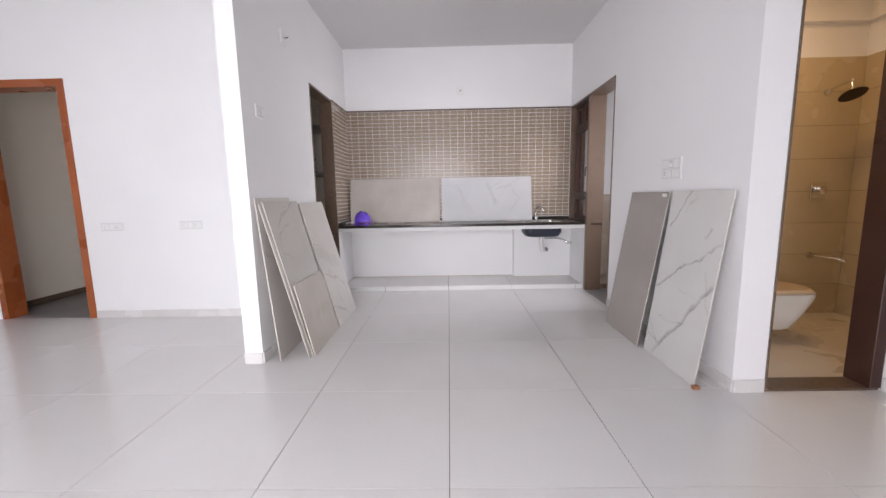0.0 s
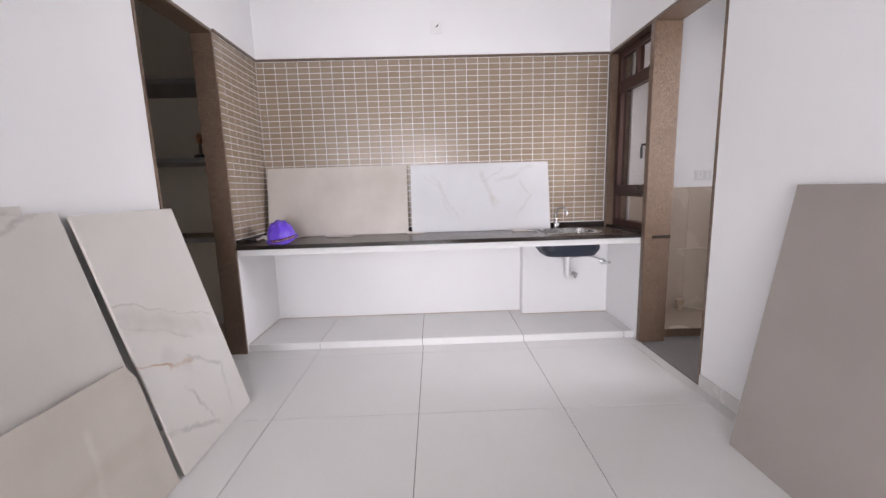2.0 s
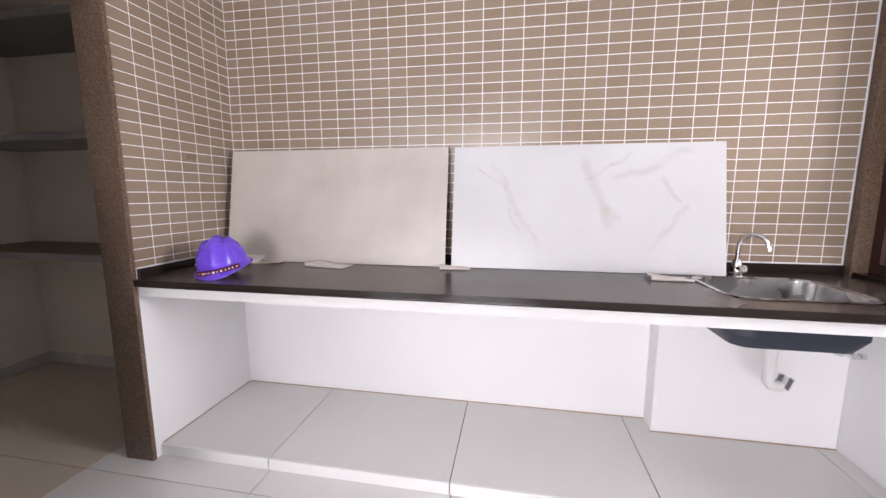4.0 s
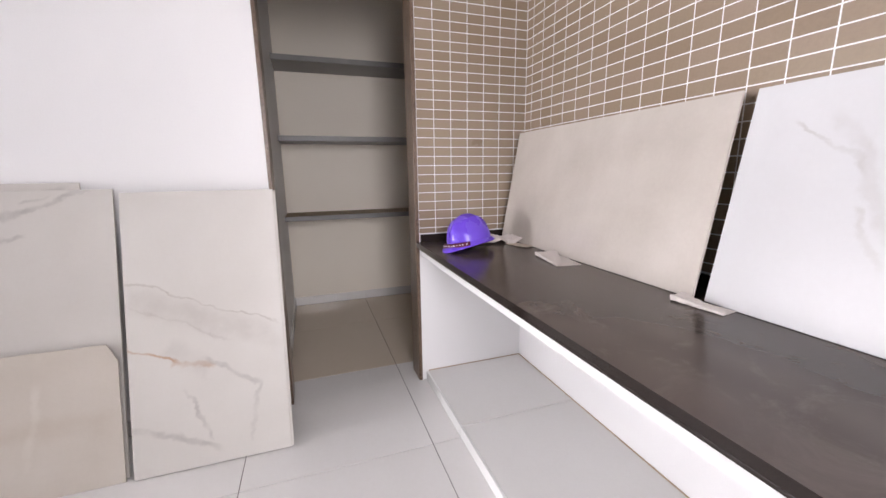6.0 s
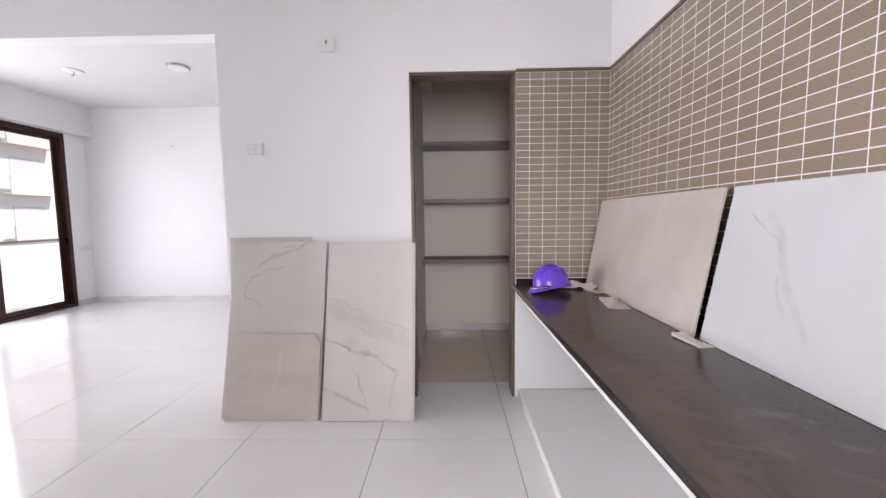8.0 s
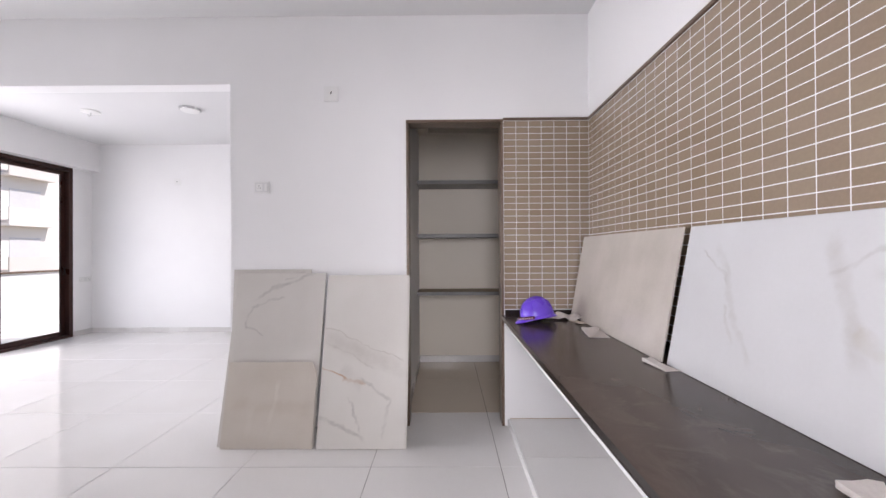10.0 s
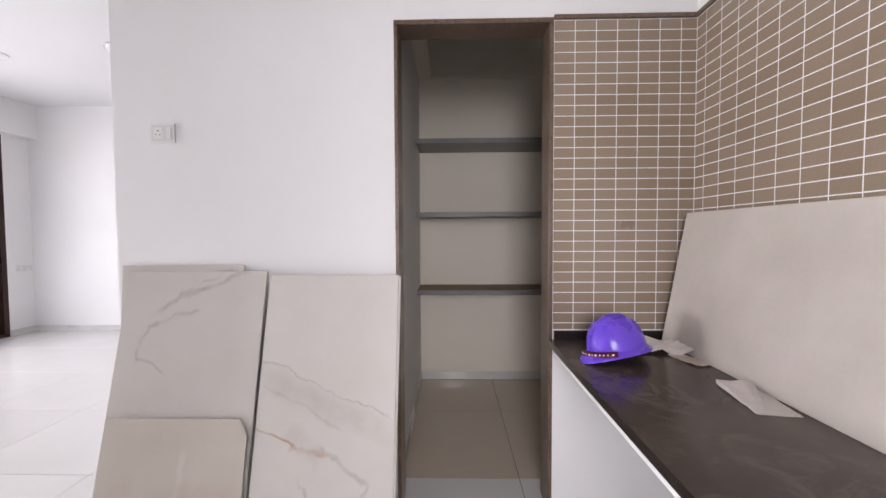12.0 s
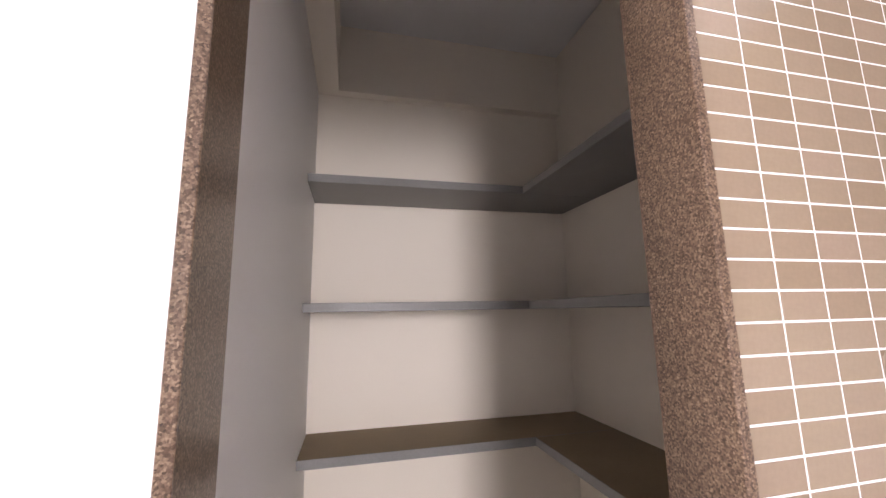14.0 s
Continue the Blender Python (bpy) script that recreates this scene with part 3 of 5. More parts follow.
part("lintel", boxes((EAST - 0.006, EAST + 0.188, 4.133, NORTH - 0.008, 2.315, 2.337), bevel=0.0015, segments=1), GRANITE, uf)
bf = thing("door_3", (2.33, 2.37, 0), "bathroom doorway with a dark brown frame", "doorway", kind="structure")
part("jamb", boxes((1.984, 2.0, 2.3, 2.456, 0.016, 2.33), bevel=0.0015, segments=1), GRANITE, bf)
part("jamb", boxes((2.598, 2.665, 2.298, 2.456, 0.016, 2.33), bevel=0.003, segments=1), DOORBROWN, bf)
part("lintel", boxes((1.984, 2.665, 2.3, 2.456, 2.33, 2.345), bevel=0.0015, segments=1), GRANITE, bf)
solid("trim_1", boxes((WEST + 0.002, EAST - 0.002, NORTH - 0.014, NORTH, DADO, DADO + 0.02), bevel=0.002, segments=1), GRANITE, "brown granite strip above the mosaic", "trim", "structure")
solid("trim_2", boxes((WEST, WEST + 0.014, 4.876, NORTH - 0.014, DADO, DADO + 0.02), bevel=0.002, segments=1), GRANITE, "brown granite strip above the mosaic", "trim", "structure")

# living room doorway: polished wood frame
wd = thing("door_4", (-4.01, 4.03, 0), "open doorway in an orange-brown polished wood frame", "door", kind="structure")
part("frame_jamb", boxes((-3.618, -3.548, LIVNORTH - 0.012, 4.12, 0, 2.3), bevel=0.004), WOOD, wd)
part("frame_jamb", boxes((-4.542, -4.472, LIVNORTH - 0.012, 4.12, 0, 2.3), bevel=0.004), WOOD, wd)
part("frame_head", boxes((-4.542, -3.548, LIVNORTH - 0.012, 4.12, 2.3, 2.373), bevel=0.004), WOOD, wd)
part("strike_plate", boxes((-3.622, -3.617, 4.02, 4.06, 0.93, 1.05), bevel=0.001), CHROME, wd)

# ---- windows and the balcony ----


def casement():
    """The dark window beside the utility door: fixed lower pane, casement, two small panes on top."""
    w = thing("window_1", (EAST + 0.12, 5.19, 0.84), "dark brown aluminium kitchen window with clear panes", "window", kind="structure")
    x0, x1, y0, y1, z0, z1 = EAST + 0.06, EAST + 0.11, 4.864, 5.478, 0.86, 2.313
    part("reveal", boxes((EAST - 0.004, EAST + 0.183, 5.48, NORTH - 0.008, 0.84, 2.313), bevel=0.0015, segments=1), GRANITE, w)
    f = part("window_frame", boxes((x0, x1, y0, y0 + 0.045, z0, z1), (x0, x1, y1 - 0.045, y1, z0, z1), (x0, x1, y0 + 0.045, y1 - 0.045, z0, z0 + 0.045),
             (x0, x1, y0 + 0.045, y1 - 0.045, z1 - 0.045, z1), (x0, x1, y0 + 0.045, y1 - 0.045, 1.11, 1.16), (x0, x1, y0 + 0.045, y1 - 0.045, 2.02, 2.07),
             (x0, x1, 5.15, 5.19, 2.07, z1 - 0.045)), ALU, w)
    s0, s1 = y0 + 0.045, y1 - 0.045
    part("sash", boxes((x0 - 0.015, x1 - 0.01, s0, s0 + 0.045, 1.16, 2.02), (x0 - 0.015, x1 - 0.01, s1 - 0.045, s1, 1.16, 2.02),
         (x0 - 0.015, x1 - 0.01, s0 + 0.045, s1 - 0.045, 1.16, 1.205), (x0 - 0.015, x1 - 0.01, s0 + 0.045, s1 - 0.045, 1.975, 2.02)), ALU, w)
    part("handle", tube([(x0 - 0.015, 4.935, 1.5), (x0 - 0.05, 4.935, 1.5), (x0 - 0.055, 4.935, 1.48), (x0 - 0.05, 4.94, 1.4)], 0.008), BLACKPLASTIC, f, smooth=True)
    for a, b, c, d in ((s0, s1, 0.905, 1.11), (s0 + 0.045, s1 - 0.045, 1.205, 1.975), (s0, 5.15, 2.07, 2.268), (5.19, s1, 2.07, 2.268)):
        p = part("pane", boxes((x0 + 0.018, x0 + 0.023, a, b, c, d)), DIM_GLASS, w)
        p.visible_shadow = False


casement()


def sliding_door(name, x0, x1, top, panels):
    """A brown aluminium sliding balcony door of equal glazed panels."""
    w = thing(name, ((x0 + x1) / 2, SOUTH - 0.07, 0), "dark brown aluminium sliding balcony door with glass panels", "sliding door", kind="structure")
    y0, y1, k = SOUTH - 0.12, SOUTH + 0.004, 0.06
    part("door_frame", boxes((x0, x0 + k, y0, y1, 0, top), (x1 - k, x1, y0, y1, 0, top), (x0 + k, x1 - k, y0, y1, top - k, top), (x0 + k, x1 - k, y0, y1, 0, 0.035)), ALU, w)
    step = (x1 - x0 - 2 * k) / panels
    for i in range(panels):
        a, b = x0 + k + i * step - (0.03 if i else 0), x0 + k + (i + 1) * step + (0.03 if i < panels - 1 else 0)
        ya = y0 + 0.02 + 0.032 * (i % 3)
        p = part("panel", boxes((a, a + 0.06, ya, ya + 0.028, 0.035, top - k), (b - 0.06, b, ya, ya + 0.028, 0.035, top - k),
                 (a + 0.06, b - 0.06, ya, ya + 0.028, 0.035, 0.105), (a + 0.06, b - 0.06, ya, ya + 0.028, top - k - 0.06, top - k)), ALU, w)
        g = part("pane", boxes((a + 0.06, b - 0.06, ya + 0.011, ya + 0.017, 0.105, top - k - 0.06)), GLASS, p)
        g.visible_shadow = False
        if i == 0:
            part("handle", tube([(a + 0.03, ya + 0.028, 1.0), (a + 0.03, ya + 0.06, 1.0), (a + 0.03, ya + 0.06, 1.1), (a + 0.03, ya + 0.028, 1.1)], 0.008), BLACKPLASTIC, p, smooth=True)


sliding_door("window_2", -4.41, -1.5, 2.68, 3)
sliding_door("window_3", -1.1, 0.8, 2.55, 2)

solid("balcony_floor", boxes((-9.5, 3.4, -3.1, -1.66, -0.2, -0.04)), FLOOR, "pale tiled balcony floor", "floor", "structure")
bal = thing("balcony_parapet", (-1, -3.1, -0.04), "white painted balcony parapet with a dark coping", "parapet", kind="structure")
part("wall", boxes((-9.5, 3.4, -3.2, -3.05, -0.04, 0.98)), PARAPET, bal)
part("coping", boxes((-9.5, 3.4, -3.23, -3.02, 0.98, 1.01), bevel=0.004), GRANITE, bal)
solid("ground", boxes((-400, 400, -400, 400, -9.3, -9.0)), GROUND, "bare dusty ground far below", "ground", "structure")


def block(name, x, y, w, d, floors, facade, label, turn=0):
    """A distant apartment block: storeys, windows with frames, balconies with parapets, a roof parapet."""
    b = thing(name, (x, y, -9.0), label, "apartment building")
    b.rotation_euler = (0, 0, radians(turn))
    h = floors * 3.0
    part("wall", boxes((-w / 2, w / 2, -d / 2, d / 2, 0, h)), facade, b, local=True)
    part("roof", boxes((-w / 2 - 0.2, w / 2 + 0.2, -d / 2 - 0.2, d / 2 + 0.2, h, h + 0.9)), FACADE2, b, local=True)
    n = max(int(w // 3.2), 1)
    for f in range(floors):
        for i in range(n):
            cx = -w / 2 + (i + 0.5) * w / n
            z = f * 3.0
            if i % 3 == 1:
                part("balcony", boxes((cx - 1.4, cx + 1.4, d / 2, d / 2 + 0.6, z, z + 0.15), (cx - 1.4, cx + 1.4, d / 2 + 0.5, d / 2 + 0.6, z + 0.15, z + 1.1)), FACADE2 if f % 2 else FACADE, b, local=True)
                part("window", boxes((cx - 0.9, cx + 0.9, d / 2 - 0.05, d / 2 + 0.03, z + 0.1, z + 2.3)), WINGLASS, b, local=True)
            else:
                win = part("window", boxes((cx - 0.75, cx + 0.75, d / 2 - 0.05, d / 2 + 0.03, z + 0.95, z + 2.25)), WINGLASS, b, local=True)
                part("frame", boxes((cx - 0.8, cx - 0.72, d / 2, d / 2 + 0.07, z + 0.9, z + 2.3), (cx + 0.72, cx + 0.8, d / 2, d / 2 + 0.07, z + 0.9, z + 2.3),
                     (cx - 0.04, cx + 0.04, d / 2, d / 2 + 0.07, z + 0.95, z + 2.25), (cx - 0.9, cx + 0.9, d / 2, d / 2 + 0.3, z + 2.3, z + 2.4), (cx - 0.8, cx + 0.8, d / 2, d / 2 + 0.12, z + 0.85, z + 0.9)), PARAPET, win, local=True)


block("apartment_building", -24, -27, 26, 10, 8, FACADE, "cream apartment building with balconies in hazy sun")
block("apartment_building", 6, -34, 24, 10, 9, FACADE, "cream apartment building with rows of windows")
# added backdrop: its sunlit face whitens the utility opening instead of blue sky
block("apartment_building", 17, 12, 34, 10, 9, FACADE, "pale building added as a bright backdrop outside the utility", 90)

# ---- kitchen: platform, counter, sink ----
PZ = 0.053
plat = thing("kitchen_plinth", (0.28, 5.2, 0), "low white-edged plinth under the kitchen counter", "plinth")
part("body", boxes((WEST, EAST, 4.908, NORTH, 0, PZ - 0.005)), GROUT, plat)
pcuts = [WEST + 0.002] + [JX + TILE * k - 0.006 for k in (-1, 0, 1, 2)] + [EAST - 0.002]
for a, b in zip(pcuts, pcuts[1:]):
    part("edge_strip", boxes((a + 0.0022, b - 0.0022, 4.9, 4.912, 0.001, PZ + 0.002), bevel=0.002, segments=1), PARAPET, plat)
    part("tile", boxes((a + 0.002, b - 0.002, 4.913, NORTH - 0.001, PZ - 0.006, PZ), bevel=0.001, segments=1), FLOOR, plat)

DIRT = two_scale("brown_joint_dirt", (0.3, 0.2, 0.12), (0.52, 0.42, 0.32), 0.8, 12, 120, 0.2)
part("joint_line", boxes((WEST + 0.004, 1.015, NORTH - 0.005, NORTH - 0.0005, PZ - 0.001, PZ + 0.004)), DIRT, plat)
part("joint_line", boxes((WEST + 0.0005, WEST + 0.004, 4.915, NORTH - 0.005, PZ - 0.001, PZ + 0.004)), DIRT, plat)
part("joint_line", boxes((1.015, EAST - 0.004, 5.413, 5.418, PZ - 0.001, PZ + 0.004)), DIRT, plat)

CT = 0.841
sx0, sx1, sy0, sy1 = 1.1, 1.56, 4.99, 5.36
counter = thing("kitchen_counter", (0.28, 5.2, CT - 0.08), "long polished black granite worktop on a white slab", "counter")
worktop = part("worktop", ring_slab(WEST + 0.007, EAST - 0.001, 4.857, NORTH - 0.004, sx0, sx1, sy0, sy1, CT - 0.022, CT), [BLACK, BLACK_DUST_SHEEN], counter)
# upper face: dust plus painted-in reflection; edges stay plain black
for p in worktop.data.polygons:
    p.material_index = 1 if p.normal.z > 0.9 else 0
part("drip_edge", boxes((WEST + 0.007, EAST - 0.002, 4.857, 4.885, CT - 0.031, CT - 0.0225), bevel=0.002, segments=2), BLACK, counter, "polished black front edge", smooth=True)
part("slab", ring_slab(WEST + 0.001, EAST - 0.001, 4.886, NORTH - 0.004, sx0 - 0.02, sx1 + 0.02, sy0 - 0.03, sy1 + 0.03, CT - 0.078, CT - 0.023), PARAPET, counter)
part("upstand", boxes((WEST + 0.001, WEST + 0.016, 4.882, NORTH - 0.02, CT, CT + 0.042), bevel=0.001, segments=1), BLACK, counter)
part("upstand", boxes((WEST + 0.001, EAST - 0.002, NORTH - 0.019, NORTH - 0.004, CT, CT + 0.042), bevel=0.001, segments=1), BLACK, counter)
solid("sill_window", boxes((EAST + 0.001, EAST + 0.183, 4.864, NORTH - 0.01, 0.834, 0.858), bevel=0.002, segments=1), BLACK, "black granite window sill", "sill", "structure")
solid("duct_box", boxes((1.015, EAST - 0.001, 5.418, NORTH - 0.001, PZ + 0.002, CT - 0.08), bevel=0.003, segments=1), PAINT, "white plastered pipe casing under the counter", "casing", "structure")


def make_sink():
    s = thing("kitchen_sink", (1.33, 5.17, CT - 0.2), "stainless steel sink with dark coated underside", "sink")
    cx, cy, w, d = 1.33, 5.175, 0.5, 0.4
    part("bowl", loft([(rounded_loop(cx, cy, w, d, 0.1), CT + 0.003), (rounded_loop(cx, cy, w - 0.03, d - 0.03, 0.09), CT + 0.004),
         (rounded_loop(cx, cy, w - 0.045, d - 0.045, 0.085), CT - 0.004), (rounded_loop(cx, cy, w - 0.06, d - 0.06, 0.08), CT - 0.14),
         (rounded_loop(cx, cy, w - 0.12, d - 0.12, 0.06), CT - 0.165), (rounded_loop(cx, cy, 0.08, 0.08, 0.039), CT - 0.17)], cap_last=True), STEEL, s, smooth=True)
    part("underside", loft([(rounded_loop(cx, cy, w - 0.03, d - 0.03, 0.09), CT - 0.03), (rounded_loop(cx, cy, w - 0.03, d - 0.03, 0.09), CT - 0.14),
         (rounded_loop(cx, cy, w - 0.1, d - 0.1, 0.06), CT - 0.19), (rounded_loop(cx, cy, w - 0.2, d - 0.18, 0.05), CT - 0.2)], cap_last=True), NAVY, s, "dark blue-black coating", smooth=True)
    part("drain", lathe([(0.0, 0.0), (0.04, 0.0), (0.042, 0.004), (0.03, 0.004), (0.02, 0.0015), (0.0, 0.0015)], (cx, cy, CT - 0.168)), CHROME, s, smooth=True)
    x = cx + 0.01
    part("waste_pipe", tube([(x, cy, CT - 0.2), (x, cy, CT - 0.24), (x, cy, CT - 0.241), (x, cy, CT - 0.27), (x, cy, CT - 0.271), (x, cy, CT - 0.345)], [0.036, 0.036, 0.024, 0.024, 0.021, 0.021], 16), PVC, s, smooth=True)
    part("trap", tube([(x, cy, CT - 0.34), (x, cy, CT - 0.375), (x + 0.012, cy, CT - 0.392), (x + 0.04, cy, CT - 0.395), (x + 0.06, cy + 0.01, CT - 0.385)], 0.021, 14), PVC, s, smooth=True)
    part("trap_nut", tube([(x + 0.052, cy + 0.006, CT - 0.4), (x + 0.075, cy + 0.016, CT - 0.36)], 0.026, 10), STEEL, s, "grey trap nut", smooth=True)


make_sink()

valve = thing("angle_valve", (1.748, 5.4, 0.525), "small chrome angle valve with a grey flexible hose", "valve")
part("body", tube([(1.748, 5.417, 0.525), (1.748, 5.34, 0.525)], 0.013), CHROME, valve, smooth=True)
part("flange", lathe([(0.0, 0.0), (0.03, 0.0), (0.028, -0.008), (0.0, -0.01)], (1.748, 5.418, 0.525), "y"), CHROME, valve, smooth=True)
part("knob", tube([(1.748, 5.35, 0.525), (1.772, 5.35, 0.525), (1.773, 5.35, 0.525), (1.79, 5.35, 0.525)], [0.009, 0.009, 0.014, 0.014], 8), CHROME, valve, smooth=True)
hose = []
for i in range(17):
    u = i / 16
    hose.append((1.746 - 0.35 * u, 5.355 - 0.05 * math.sin(1.57 * u), 0.535 + 0.07 * math.sin(min(u * 2.6, 1.57)) - 0.012 * u))
part("hose", tube(hose, 0.0075, 8), HOSE, valve, "grey braided hose", smooth=True)

tap = thing("sink_tap", (1.318, 5.43, CT), "chrome gooseneck tap behind the sink", "tap")
part("base", lathe([(0.0, 0.0), (0.027, 0.0), (0.027, 0.008), (0.02, 0.014), (0.019, 0.06), (0.015, 0.068), (0.0, 0.068)], (1.318, 5.43, CT)), CHROME, tap, smooth=True)
neck = [(1.318, 5.43, CT + 0.05), (1.318, 5.43, CT + 0.13)] + [(1.318 + (0.048 - 0.048 * math.cos(a)) * 0.8, 5.43 - (0.048 - 0.048 * math.cos(a)) * 0.75, CT + 0.13 + 0.055 * math.sin(a)) for a in (0.4, 0.8, 1.2, 1.57, 1.95, 2.3, 2.7, 3.1)] + [(1.396, 5.357, CT + 0.118)]
part("spout", tube(neck, 0.0095, 12), CHROME, tap, smooth=True)
part("handle", tube([(1.318, 5.43, CT + 0.035), (1.318, 5.39, CT + 0.035), (1.318, 5.375, CT + 0.037)], [0.012, 0.012, 0.016], 12), CHROME, tap, smooth=True)

# ---- leaning tile slabs ----


def slab(name, material, label, width, height, foot, head_run, thick=0.009, turn=0.0, layers=1, cut=0.0, slip=0.0, group="tile slabs"):
    """A porcelain slab that leans: foot is the middle of its lower front edge, head_run how far the top leans back along local +y.
    turn (degrees) spins it about the vertical. Local x runs along its width."""
    bm = bmesh.new()
    for k in range(layers):
        y0 = k * (thick + 0.003)
        w, h = width / 2, height - 0.004 * k
        o = slip * k
        pts = [(o - w, 0), (o + w, 0), (o + w, h), (o - w, h)] if not cut else [(-w, 0), (w, 0), (w, h - cut), (w - cut * 0.5, h), (-w, h)]
        front = [bm.verts.new((x, y0, z)) for x, z in pts]
        back = [bm.verts.new((x, y0 + thick, z)) for x, z in pts]
        bm.faces.new(front).material_index = 0
        bm.faces.new(back[::-1]).material_index = 1
        for i in range(len(pts)):
            j = (i + 1) % len(pts)
            bm.faces.new((front[j], front[i], back[i], back[j])).material_index = 1
    bmesh.ops.bevel(bm, geom=[e for e in bm.edges], offset=0.0012, segments=1, affect="EDGES")
    bmesh.ops.recalc_face_normals(bm, faces=bm.faces[:])
    bmesh.ops.rotate(bm, verts=bm.verts[:], cent=(0, 0, 0), matrix=Matrix.Rotation(-math.asin(head_run / height), 3, "X"))
    low = min(v.co.z for v in bm.verts)
    bmesh.ops.translate(bm, verts=bm.verts[:], vec=(0, 0, -low))
    ob = new(name, mesh_of(name, bm, [material, WHITEEDGE]))
    ob.matrix_world = pose(*foot, 0, 0, turn)
    return tagged(ob, label, "tile slab", group)


# against the west wall (turn 90: local x along +y, leaning towards -x)
slab("tile_slab", M_CREAM, "tall pale slab standing closest to the wall", 0.59, 1.203, (-1.135, 3.117, 0), 0.098, turn=90)
slab("tile_slab", M_CREAM, "pale grey-veined marble-look slab leaning on the wall", 0.63, 1.203, (-0.922, 3.213, 0), 0.296, turn=90, layers=2, slip=-0.038)
slab("tile_slab", M_TAN, "short beige tile with a broken corner", 0.625, 0.565, (-0.903, 3.21, 0), 0.126, turn=90, cut=0.07)
slab("tile_slab", M_GOLD, "cream marble-look slab with brown veins leaning by the pantry", 0.6, 1.19, (-0.893, 3.853, 0), 0.308, turn=90, layers=2, slip=0.01)
# against the east wall (turn -90: local x along -y, leaning towards +x)
slab("tile_slab", M_GREY, "plain warm grey slab leaning on the wall", 0.59, 1.205, (1.573, 3.315, 0), 0.19, turn=-90)
slab("tile_slab", M_WHITE, "white marble-look slab with bold grey veins", 0.61, 1.205, (1.608, 2.672, 0), 0.158, turn=-90)
# on the counter against the mosaic
slab("tile_slab", M_BEIGE, "plain beige slab lying lengthwise on the counter", 1.215, 0.6, (-0.604, 5.37, CT), 0.105)
slab("tile_slab", M_FAINT, "white faintly veined slab lying lengthwise on the counter", 1.222, 0.6, (0.645, 5.378, CT), 0.11)
sticker = solid("label_sticker", boxes((1.741, 1.7425, 3.025, 3.085, 1.135, 1.16)), WHITEINK, "small white paper label on the grey slab", "label")
sticker.location = (0.003, 0, 0.018)
solid("brick_chip", boxes((1.59, 1.63, 2.33, 2.362, 0.0, 0.022), bevel=0.004), TERRACOTTA, "small terracotta brick chip beside the marble slab", "brick chip")

solid("wood_block", boxes((1.63, 1.69, 2.985, 3.01, 0.0, 0.06), bevel=0.003), BLACKPLASTIC, "small dark block behind the leaning slabs", "block")

# ---- on the counter ----


